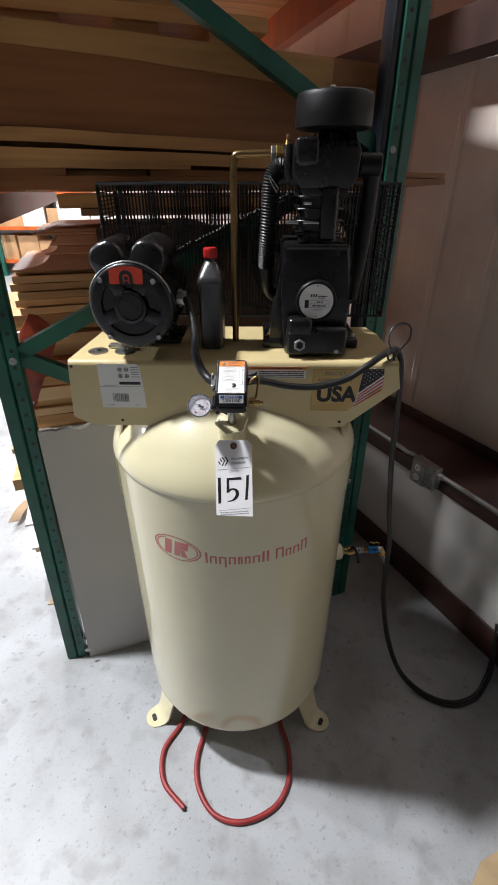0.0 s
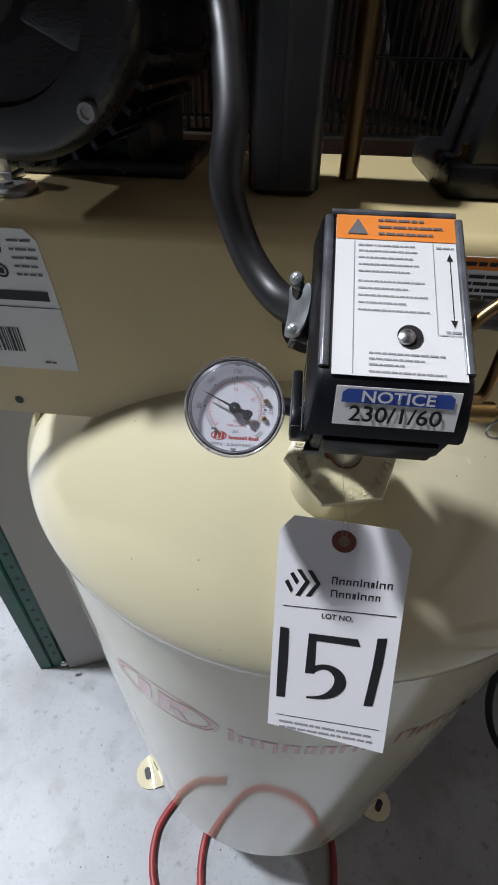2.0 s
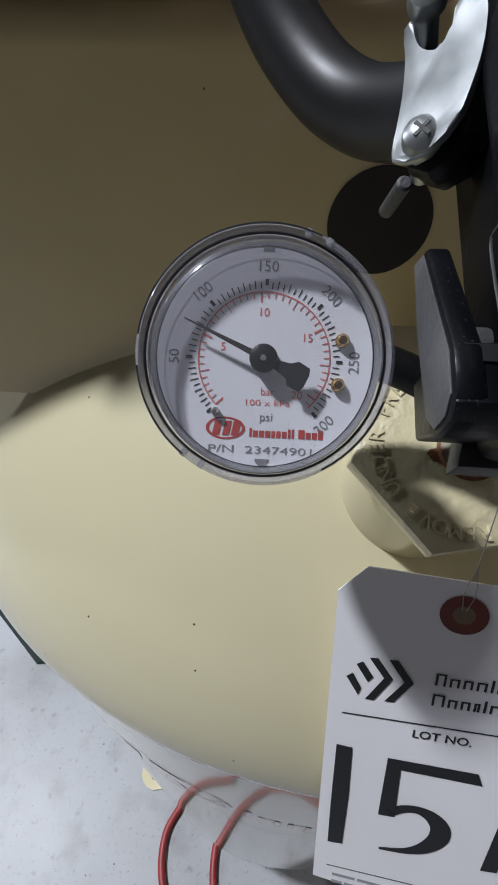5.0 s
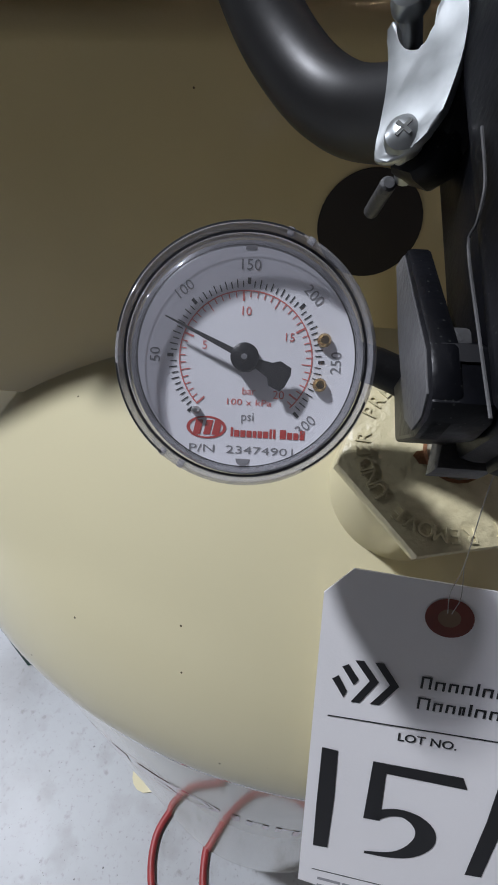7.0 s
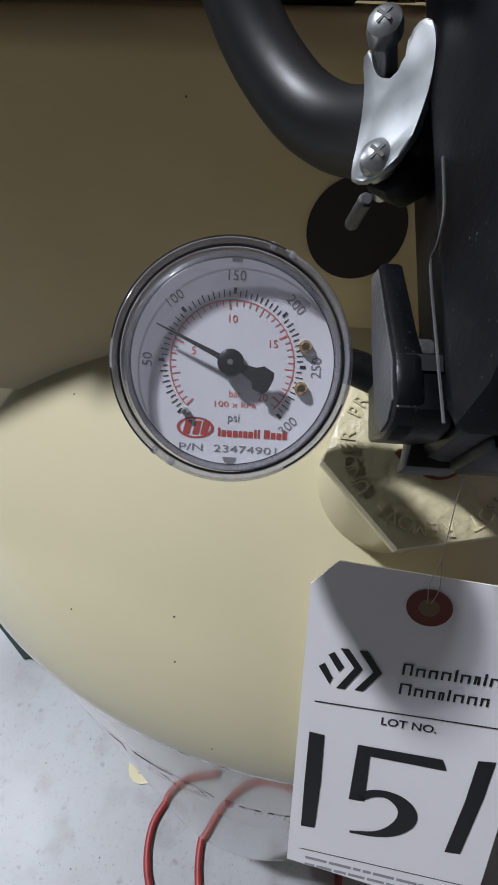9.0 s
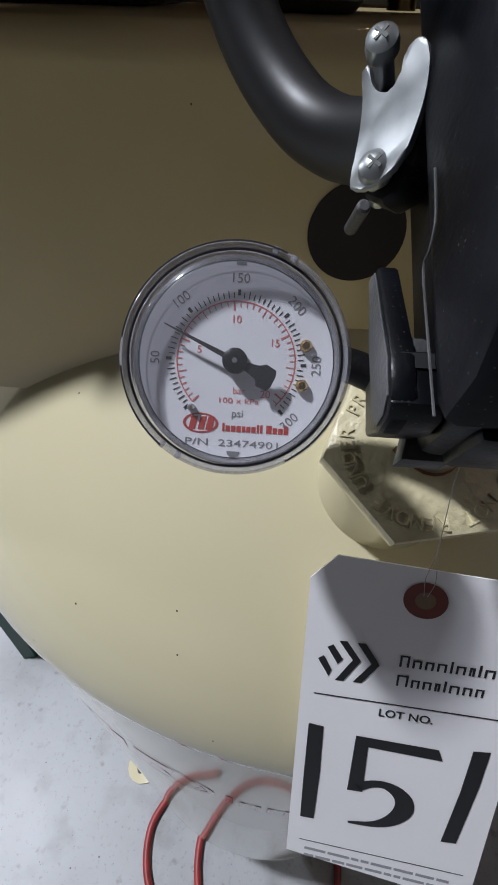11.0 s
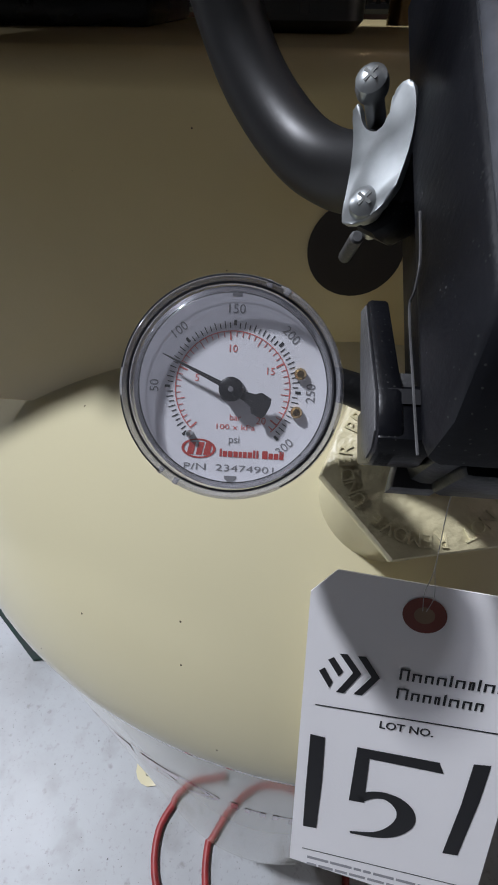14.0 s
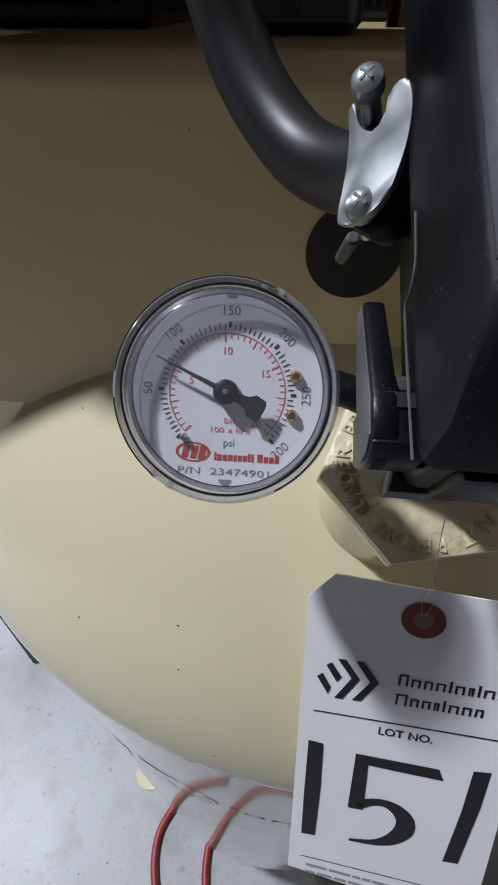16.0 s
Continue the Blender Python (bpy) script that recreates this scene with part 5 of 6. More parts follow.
part("stem", tube([GM @ Vector((0, 0, -0.020)), GM @ Vector((0.002, -0.001, -0.030)), SW @ Vector((-0.040, -0.016, -0.076)), SW @ Vector((-0.008, -0.029, -0.080))], 0.0050, 12, 6), BLACKSATIN, gauge)

# ---- lot tag hung from the fitting ----
TM = Matrix(((0.9825, -0.0215, -0.1849, 0.0166), (-0.1584, 0.4253, -0.8910, -0.3874), (0.0977, 0.9047, 0.4146, 1.1642), (0, 0, 0, 1)))
TW, TL = 0.0392, 0.1600
tag = thing("lot_tag", "white card lot tag, handwritten number, hung on a string", "tag", TM)
out = [(-TW, 0), (TW, 0), (TW, TL - 0.011), (TW - 0.009, TL), (-TW + 0.009, TL), (-TW, TL - 0.011)]
part("card", prism(out, 0.0006, Matrix.Translation((0, 0, -0.0006))), TAGPAPER, tag)


def tag_ink(name, polys, mat=INK, h=0.0003, label=""):
    """Flat print on the card, from outlines in millimetres."""
    bm = polys if isinstance(polys, bmesh.types.BMesh) else bm_new()
    if bm is not polys:
        for p in polys:
            bm.faces.new([bm.verts.new((x / 1000, y / 1000, 0)) for x, y in p])
    if not name.startswith("eyelet"):                               # the print sits a little askew on the card
        for v in bm.verts:
            v.co.x, v.co.y = v.co.x * 1.05 + 0.0020, v.co.y + 0.10 * v.co.x - 0.0020
    return part(name, flat(bm, Matrix.Translation((0, 0, h))), mat, tag, label, smooth=0)


HY = TL - 0.0122
bm = bm_new()
add_ring(bm, 0.0034, 0.0073, seg=36, cx=0.0005, cy=HY)
tag_ink("eyelet", bm, material("maroon_ring", (0.20, 0.045, 0.03), 0.6, 0, 0.1, 60, 0.05), 0.0003, "maroon reinforcing ring")
bm = bm_new()
add_ring(bm, 0, 0.0035, seg=24, cx=0.0005, cy=HY)
tag_ink("eyelet_hole", bm, material("brown_hole", (0.24, 0.15, 0.09), 0.7, 0, 0.1, 60, 0), 0.0003)
tag_ink("emblem", [[(-33.9, 119.4), (-31.9, 121.3), (-28.6, 114.8), (-29.5, 111.5)], [(-31.0, 125.3), (-29.0, 126.8), (-25.1, 120.5), (-26.7, 117.9)],
                   [(-27.1, 128.8), (-24.3, 129.0), (-18.8, 120.6), (-21.7, 120.6)], [(-21.7, 120.6), (-18.8, 120.6), (-24.1, 110.1), (-27.0, 110.1)],
                   [(-20.8, 128.8), (-18.0, 129.0), (-12.3, 119.9), (-15.2, 119.9)], [(-15.2, 119.9), (-12.3, 119.9), (-17.7, 110.4), (-20.7, 110.4)]], label="black chevron emblem")
for y, widths in ((120.6, (3.2, 3.0, 2.8, 3.0, 0.8, 3.0, 1.8, 0.8, 3.2, 2.9)), (111.6, (3.8, 2.8, 2.8, 1.8, 0.8, 3.2, 2.9, 2.6))):
    x, first = -6.0, True
    for w in widths:
        h = 5.2 if first or w == 0.8 else 3.7
        t = 0.75
        if w < 1:
            tag_ink("name_block", [[(x, y), (x + w, y), (x + w, y + h), (x, y + h)]])
        else:
            tag_ink("name_block", [[(x, y), (x + t, y), (x + t, y + h - t), (x + w - t, y + h - t), (x + w - t, y), (x + w, y), (x + w, y + h), (x, y + h)]])
        x += w + 1.05
        first = False
tag_ink("rule", [[(-34.1, 101.8), (32.2, 102.3), (32.2, 102.9), (-34.1, 102.4)]])
tag_ink("rule", [[(-34.0, 15.4), (31.1, 16.6), (31.1, 17.1), (-34.0, 15.9)]])
tag_ink("lot_letters", text_mesh("LOT NO.", 0.0052, -0.0009, 0.0973, width=0.0185, bold=0.00008))
tag_ink("print_line", bars(bm_new(), -0.0315, 0.029, 0.0105, 0.0017, 2), PALEINK)
tag_ink("print_line", bars(bm_new(), -0.0315, 0.028, 0.0060, 0.0017, 3), PALEINK)
tag_ink("digit_one", [[(-34.9, 86.0), (-29.2, 85.5), (-28.6, 60.0), (-29.0, 30.9), (-34.6, 30.4), (-34.9, 55.0)]], label="handwritten marker stroke, digit one")
tag_ink("digit_one", [[(23.4, 86.0), (28.9, 86.8), (28.3, 68.0), (25.6, 34.9), (20.2, 34.2), (22.6, 64.0)]], label="handwritten marker stroke, digit one")
arc = [(-13.5, 55.2, 2.2), (-9.0, 58.6, 2.0), (-3.8, 59.6, 2.0), (1.2, 57.2, 2.8), (4.4, 52.4, 3.4), (4.4, 46.0, 3.6), (0.4, 39.4, 2.9), (-6.0, 35.4, 1.6), (-15.2, 33.6, 0.7)]
P = spline([(x, y, w) for x, y, w in arc], 4)
polys, prev = [[(-16.8, 83.6), (12.4, 83.6), (14.5, 78.2), (-11.9, 78.6)], [(-16.8, 83.6), (-11.9, 78.6), (-11.4, 53.2), (-17.3, 52.8)]], None
for i, p in enumerate(P):
    dd = P[min(i + 1, len(P) - 1)] - P[max(i - 1, 0)]
    nn = Vector((-dd.y, dd.x)).normalized() * p.z
    pr = ((p.x + nn.x, p.y + nn.y), (p.x - nn.x, p.y - nn.y))
    if prev:
        polys.append([prev[0], prev[1], pr[1], pr[0]])
    prev = pr
tag_ink("digit_five", polys, label="handwritten marker stroke, digit five")
TI = TM.inverted()
knot = TI @ (LEAN @ (SW @ Vector((-0.0105, -0.0475, -0.072))))
top_ = TI @ (LEAN @ (SW @ Vector((-0.0085, -0.036, -0.062))))
fork = knot * 0.25 + Vector((0.0005, TL + 0.001, 0.002)) * 0.75
bm = tube([(0.0008, HY + 0.002, 0.0006), (0.0022, TL - 0.003, 0.0016), fork], 0.00013, 5, 5)
add_tube(bm, [(-0.0004, HY + 0.002, 0.0006), (-0.0010, TL - 0.002, 0.0016), fork, knot, top_], 0.00014, 5, 6)
part("string", bm, material("grey_string", (0.42, 0.41, 0.38), 0.6, 0, 0.2, 200, 0), tag, "thin white string", smooth=60)

# ---- oil bottle on the plate ----
bt = thing("oil_bottle", "black plastic oil bottle with a red cap on the compressor plate", "bottle", LEAN @ Matrix.Translation((-0.041, -0.056, ZP + 0.0005)))
bm = bm_new()
def rect_ring(hx, hy, z, c=0.010):
    pts = []
    for sx, sy, a0 in ((1, 1, 0), (-1, 1, 90), (-1, -1, 180), (1, -1, 270)):
        for k in range(5):
            a = radians(a0 + 22.5 * k)
            cc = min(c, hx, hy)
            pts.append(bm.verts.new((sx * (hx - cc) + cc * math.cos(a), sy * (hy - cc) + cc * math.sin(a), z)))
    return pts
rings = [rect_ring(hx, hy, z, c) for hx, hy, z, c in ((0.022, 0.035, 0, 0.008), (0.0255, 0.040, 0.004, 0.009), (0.0255, 0.040, 0.135, 0.009), (0.0275, 0.042, 0.143, 0.010), (0.0275, 0.042, 0.150, 0.010), (0.025, 0.036, 0.158, 0.012), (0.019, 0.025, 0.174, 0.014), (0.0145, 0.0165, 0.183, 0.0145), (0.0125, 0.0125, 0.187, 0.0125), (0.0125, 0.0125, 0.198, 0.0125))]
for A, B in zip(rings, rings[1:]):
    for i in range(20):
        bm.faces.new((A[i], A[(i + 1) % 20], B[(i + 1) % 20], B[i]))
bm.faces.new(rings[0]), bm.faces.new(rings[-1])
part("body", bm, material("black_bottle_plastic", (0.026, 0.026, 0.028), 0.36, 0, 0.2, 30, 0.05, 500, spec=0.9), bt, smooth=45)
part("sight_strip", box(-0.0025, 0.0015, -0.0412, -0.0398, 0.006, 0.140, 0.0005), material("grey_strip", (0.075, 0.075, 0.08), 0.4, 0, 0.1, 40, 0), bt, "grey translucent level strip")
bm = rev([(0, 0.192), (0.0165, 0.192), (0.0170, 0.194), (0.0165, 0.214), (0.0150, 0.217), (0, 0.217)], None, 32)
cap = part("cap", bm, REDCAP, bt, "ribbed red screw cap")
cap.scale, cap.location = (0.88, 0.88, 0.78), (0, 0, 0.042)
for k in range(24):
    a = 2 * math.pi * k / 24
    if k == 0:
        ribo = part("rib", rod((0.0168, 0, 0.195), (0.0164, 0, 0.213), 0.0009, seg=5), REDCAP, cap)
    else:
        ribo2 = new("rib", ribo.data)
        ribo2.parent = cap
        ribo2.rotation_euler = (0, 0, a)

# ---- outlet at the tank's side, valve and air hose ----
noz = part("outlet_boss", rod((0.315, 0.03, 0.695), (0.352, 0.034, 0.695), 0.031, 0.027, 28, 0.003), CREAM, comp, "cream tank outlet boss")
part("hex_nipple", rod((0.350, 0.034, 0.695), (0.362, 0.035, 0.695), 0.013, seg=6), ZINC, noz)
air = thing("air_line", "black air hose with brass ball valve and blue coupling", "air hose", LEAN)
vb = bm_new()
for x0, x1, r in ((0.360, 0.372, 0.011), (0.372, 0.392, 0.0155), (0.392, 0.402, 0.011)):
    add_rod(vb, (x0, 0.035 + (x0 - 0.36) * 0.1, 0.695), (x1, 0.035 + (x1 - 0.36) * 0.1, 0.695), r, seg=16, bevel=0.001)
vl = part("ball_valve", vb, BRASS, air, "brass ball valve")
part("valve_handle", tube([(0.386, 0.030, 0.708), (0.386, 0.028, 0.718), (0.394, 0.02, 0.720), (0.402, 0.004, 0.700), (0.406, -0.006, 0.682)], 0.0045, 8, 5), BLACKPLASTIC, vl, "black lever handle")
bm = bm_new()
for i, x in enumerate((0.403, 0.412, 0.421)):
    add_rod(bm, (x, 0.040, 0.695), (x + 0.006, 0.041, 0.695), 0.0105 if i % 2 == 0 else 0.0125, seg=12)
part("nipple", bm, ZINC, air)
part("brass_nut", rod((0.429, 0.042, 0.695), (0.443, 0.043, 0.695), 0.0125, seg=6, bevel=0.001), BRASS, air)
BLUEAN = material("blue_anodised", (0.02, 0.16, 0.42), 0.3, 0.6, 0.1, 50, 0)
part("coupling", rod((0.443, 0.043, 0.695), (0.478, 0.045, 0.695), 0.0145, seg=24, bevel=0.002), BLUEAN, air, "blue anodised coupling")
part("coupling_end", rod((0.478, 0.045, 0.695), (0.492, 0.046, 0.693), 0.010, seg=12), ZINC, air)
part("tee", rod((0.486, 0.046, 0.70), (0.500, 0.046, 0.668), 0.0115, seg=6, bevel=0.001), BRASS, air)
part("hose_end", rod((0.500, 0.046, 0.670), (0.514, 0.046, 0.630), 0.0085, 0.007, 12), ZINC, air, "crimped hose end")
part("hose", tube([(0.510, 0.046, 0.645), (0.520, 0.048, 0.58), (0.540, 0.055, 0.42), (0.590, 0.045, 0.20), (0.655, 0.005, 0.05), (0.735, -0.065, 0.013), (0.83, -0.100, 0.012), (0.93, -0.075, 0.012), (1.005, -0.01, 0.012), (1.06, 0.06, 0.014), (1.07, 0.13, 0.15)], 0.0062, 12, 10), RUBBER, air)
for k in range(2):
    part("hanging_ring", tube([(0.455 + 0.018 * k + 0.009 * math.cos(a), 0.05, 0.712 + 0.010 * math.sin(a)) for a in (2 * math.pi * i / 12 for i in range(13))], 0.0018, 6, 2), COPPER, air)

# ---- red hose on the floor ----
red = thing("red_hose", "dull red rubber hose looped on the concrete under the tank", "hose")
rz = 0.0085
part("hose", tube([(0.10, 0.05, rz), (0.15, -0.10, rz), (0.162, -0.182, rz), (0.187, -0.269, rz), (0.181, -0.366, rz), (0.131, -0.442, rz), (0.031, -0.483, rz), (-0.061, -0.466, rz), (-0.120, -0.397, rz), (-0.138, -0.313, rz), (-0.121, -0.218, rz), (-0.09, -0.12, rz), (-0.08, 0.0, rz), (-0.12, 0.06, rz + 0.002), (-0.17, 0.0, rz), (-0.19, -0.12, rz), (-0.216, -0.194, rz), (-0.260, -0.279, rz), (-0.243, -0.375, rz), (-0.163, -0.450, rz)], 0.0085, 14, 12), REDHOSE, red)
part("cut_end", rod((-0.163, -0.450, rz), (-0.1598, -0.4535, rz), 0.0052, seg=14), INK, red, "dark cut end of the hose")

# ---- pallet rack frame ----
rack = thing("pallet_rack_frame", "dark green steel pallet rack frame with zigzag braces", "rack", RACK)
hole_me = None


def post(u, side, m):
    """A rolled upright: wide flange, groove and a row of holes."""
    sec = [(-0.038, 0.0), (-0.038, -0.036), (-0.004, -0.040), (0.002, -0.033), (0.007, -0.040), (0.036, -0.040), (0.038, -0.036), (0.038, 0.016), (0.030, 0.016), (0.030, -0.030), (-0.030, -0.028), (-0.030, 0.016), (-0.038, 0.016)]
    sec = [(x * side, y) for x, y in sec]
    p = part("post", prism(sec, 3.3, Matrix.Translation((u, 0, 0)), 0), GREEN, rack, smooth=30)
    p.matrix_local = m
    global hole_me
    for k in range(60):
        z = 0.09 + 0.0508 * k
        if z > 2.6:
            break
        if hole_me is None:
            h = rod((0, 0, 0), (0, -0.0008, 0), 0.0056, seg=12)
            ob = part("hole", h, INK, p)
            hole_me = ob.data
        else:
            ob = new("hole", hole_me)
            ob.parent = p
        ob.location = (u + side * 0.022, -0.0402, z)
    part("base_plate", box(u - 0.036, u + 0.036, -0.038, 0.02, 0, 0.004, 0.001), GREEN, p)
    return p


post(-0.006, 1, Matrix.Translation((0, 0.030, 0)) @ pose(0, 0, 0, 0, 1.65, 0)), post(1.232, -1, Matrix())
part("side_flange", box(1.170, 1.192, -0.030, 0.030, 0, 3.3, 0.003), material("dark_navy_steel", (0.010, 0.014, 0.020), 0.4, 0, 0.2, 12, 0.05), rack, "dark side flange of the post")


def brace(p, q, w=0.042):
    m, L = along((p[0], -0.005, p[1]), (q[0], -0.005, q[1]))
    d = Vector((q[0] - p[0], 0, q[1] - p[1])).normalized()
    m = Matrix(((d.z, 0, d.x, p[0]), (0, 1, 0, 0.026), (-d.x, 0, d.z, p[1]), (0, 0, 0, 1)))
    bm = bm_new()
    add_prism(bm, [(-w / 2, -0.026), (w / 2, -0.026), (w / 2, 0.012), (w / 2 - 0.003, 0.012), (w / 2 - 0.003, -0.023), (-w / 2 + 0.003, -0.023), (-w / 2 + 0.003, 0.012), (-w / 2, 0.012)], L, m)
    b = part("brace", bm, GREEN, rack, smooth=20)
    for c in (p, q):
        part("bolt", rod((c[0], -0.0402, c[1]), (c[0], -0.047, c[1]), 0.0105, seg=16, bevel=0.002), ZINC, b)


brace((0.058, 1.338), (1.205, 1.865))
brace((1.205, 1.865), (0.048, 2.460))
brace((0.058, 1.338), (1.205, 0.690))
brace((1.205, 0.690), (0.048, 0.075))


# ---- beams, lumber and panels on the rack (u, v, z of the rack) ----
def rack_thing(name, bm, mat, label, category, group=""):
    ob = part(name, bm, mat, None, smooth=30)
    ob.matrix_world = RACK
    return tagged(ob, label, category, group)


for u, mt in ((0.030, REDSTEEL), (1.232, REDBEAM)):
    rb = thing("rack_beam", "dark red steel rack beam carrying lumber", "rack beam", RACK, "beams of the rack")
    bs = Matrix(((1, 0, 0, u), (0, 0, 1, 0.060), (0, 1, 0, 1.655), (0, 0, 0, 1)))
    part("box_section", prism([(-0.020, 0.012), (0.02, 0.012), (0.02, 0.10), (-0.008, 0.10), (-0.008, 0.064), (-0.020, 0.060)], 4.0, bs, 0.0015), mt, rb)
    part("step_edge", prism([(-0.0225, 0.056), (-0.009, 0.062), (-0.009, 0.066), (-0.0225, 0.061)], 3.98, bs), GALV, rb, "pale silver edge of the beam's step")
rack_thing("rack_beam", prism([(-0.025, 0), (0.025, 0), (0.025, 0.08), (0.012, 0.115), (-0.025, 0.115)], 4.0, Matrix(((1, 0, 0, 1.232), (0, 0, 1, 0.045), (0, 1, 0, 2.30), (0, 0, 0, 1)))), ORANGEBEAM, "orange steel rack beam", "rack beam", "beams of the rack")
rack_thing("rack_beam", prism([(-0.025, 0), (0.025, 0), (0.025, 0.08), (0.012, 0.115), (-0.025, 0.115)], 4.0, Matrix(((1, 0, 0, 0.030), (0, 0, 1, 0.045), (0, 1, 0, 2.30), (0, 0, 0, 1)))), ORANGEBEAM, "orange steel rack beam", "rack beam", "beams of the rack")


def plank(u0, u1, v0, v1, z0, z1, mat, label, tip=0.0, skew=0.0, group="planks stacked on the rack", name="plank", bend=0.0):
    bm = bm_new()
    rnd = random.Random(int(1000 * (u0 + v0 * 3 + z0 * 7)))
    n = 10
    lo, hi = [], []
    for i in range(n + 1):
        u = u0 + (u1 - u0) * i / n
        k = max(0.0, (i / n - 0.8) / 0.2)
        dz, dv = rnd.uniform(-0.0012, 0.0012), rnd.uniform(-0.002, 0.002)
        sl = skew * (u - u0)
        k = tip * k - bend * (i / n) ** 2
        lo.append([bm.verts.new((u, v0 + dv, z0 + dz + sl + k)), bm.verts.new((u, v1, z0 + dz + sl + k))])
        hi.append([bm.verts.new((u, v0 + dv, z1 + dz + sl)), bm.verts.new((u, v1, z1 + dz + sl))])
    for i in range(n):
        bm.faces.new((lo[i][0], lo[i + 1][0], hi[i + 1][0], hi[i][0]))
        bm.faces.new((lo[i][1], lo[i + 1][1], hi[i + 1][1], hi[i][1]))
        bm.faces.new((lo[i][0], lo[i][1], lo[i + 1][1], lo[i + 1][0]))
        bm.faces.new((hi[i][0], hi[i][1], hi[i + 1][1], hi[i + 1][0]))
    for i in (0, n):
        bm.faces.new((lo[i][0], lo[i][1], hi[i][1], hi[i][0]))
    bmesh.ops.bevel(bm, geom=[e for e in bm.edges if e.is_boundary is False and e.calc_face_angle(0) > 1.0], offset=0.0012, segments=1, affect="EDGES")
    return rack_thing(name, bm, mat, label, "plank", group)


plank(-0.12, 1.49, 0.06, 0.42, 1.760, 1.796, WOODBROWN, "long brown plank sticking out past the rack post", 0.02)
plank(-0.12, 0.285, 0.06, 0.42, 1.797, 1.812, WOODBROWN, "short brown slip between planks")
plank(0.287, 0.505, 0.12, 0.60, 1.797, 1.811, WOODLIGHT, "pale board set back between planks")
plank(0.507, 1.49, 0.065, 0.42, 1.797, 1.812, WOODBROWN, "long brown slip between planks")
plank(-0.12, 0.62, 0.05, 0.95, 1.813, 1.832, WOODTAN, "tan sheet of plywood among the planks")
plank(-0.12, 1.18, 0.05, 0.50, 1.833, 1.862, WOODTAN, "tan plank with a dark gap above it", skew=-0.014)
plank(-0.12, 1.20, 0.06, 0.95, 1.879, 1.909, WOODTAN, "tan plywood edge under the large panel", skew=-0.026)
plank(-0.12, 1.20, 0.075, 0.13, 1.910, 2.1185, WOODBROWN, "large dark brown panel lying on edge on planks", name="dark_plank", skew=-0.026)
plank(-0.12, 1.05, 0.068, 0.0745, 2.074, 2.1175, WOODPLY, "lighter plywood facing along the panel's top", skew=-0.026, name="plywood_strip", bend=0.034)
# backing board added so the slots between the blocks read dark
plank(-0.10, 1.10, 0.60, 0.62, 2.090, 2.139, WOODBROWN, "brown board added far in, to keep the slots dark")
for a, b in ((-0.1, 0.324), (0.458, 0.571), (0.707, 0.83)):
    plank(a, b, 0.14, 0.55, 2.090, 2.139, WOODTAN, "short pine block between sheets", group="pine blocks on the panel", name="wood_block")
plank(-0.12, 0.87, 0.125, 1.0, 2.140, 2.172, WOODTAN, "pine board laid over the blocks")
plank(-0.12, 0.74, 0.19, 1.0, 2.174, 2.206, WOODTAN, "tan board on the stack")
plank(-0.12, 0.70, 0.24, 1.0, 2.207, 2.241, WOODLIGHT, "pale pine board on the stack")
plank(-0.12, 0.66, 0.30, 1.1, 2.242, 2.295, WOODBROWN, "brown board on top of the stack")
plank(-0.12, 0.36, 0.20, 0.9, 1.757, 1.7575 + 0.0015, WOODTAN, "thin tan sheet under the planks")
plank(0.24, 1.2, 0.30, 1.2, 1.712, 1.752, WOODTAN, "tan board under the planks")
plank(0.30, 1.2, 0.55, 1.5, 1.678, 1.700, WOODLIGHT, "pine board under the planks")

# boards and two beams above the view, added to shade the metal wall
plank(0.30, 1.42, 0.45, 2.8, 2.96, 3.06, WOODTAN, "unseen boards added above the rack to shade the wall", name="board_pack", group="board packs")
for u in (0.40, 1.232):
    rack_thing("rack_beam", prism([(-0.025, 0), (0.025, 0), (0.025, 0.08), (0.012, 0.115), (-0.025, 0.115)], 4.0, Matrix(((1, 0, 0, u), (0, 0, 1, 0.10), (0, 1, 0, 2.843), (0, 0, 0, 1)))), ORANGEBEAM, "orange steel rack beam", "rack beam", "beams of the rack")
# load added on the orange beams to keep light off the wall
plank(-0.10, 1.30, 0.12, 2.8, 2.416, 2.50, WOODTAN, "tan boards added on the orange beams, shading the wall", name="board_pack", group="board packs")
# stacks seen between the rack post and the motor
rnd = random.Random(11)
z, i = 0.0, 0
while z < 1.235:                                                      # pine boards from the floor up, thin slips between them
    h = rnd.choice((0.026, 0.034, 0.044, 0.060))
    mt = (PINE, WOODLIGHT, PINE, BOXWHITE, WOODTAN)[i % 5] if z < 1.1 else (WOODLIGHT, WOODRED, PINE)[i % 3]
    nm = "foam_sheet" if mt is BOXWHITE else "board"
    hh = 0.014 if mt is BOXWHITE else h
    # far ends lengthened out of view to block the lamp behind
    plank(-0.13 - 0.04 * (1.0 - z) + rnd.uniform(-0.05, 0.06), 1.12, 0.55 + rnd.uniform(0, 0.09), 2.4, z, z + hh - 0.003, mt, "white foam sheet between boards" if mt is BOXWHITE else "pine board in a tall stack on the floor", group="foam sheets" if mt is BOXWHITE else "boards of the tall stack", name=nm)
    z += hh
    i += 1
zt = z
for i in range(3):                                                    # white foam under a cupped board
    plank(-0.06 + 0.02 * i, 0.17 + 0.02 * i, 0.50, 0.80, zt, zt + 0.012, BOXWHITE, "white foam sheet between boards", group="foam sheets", name="foam_sheet")
    zt += 0.0125
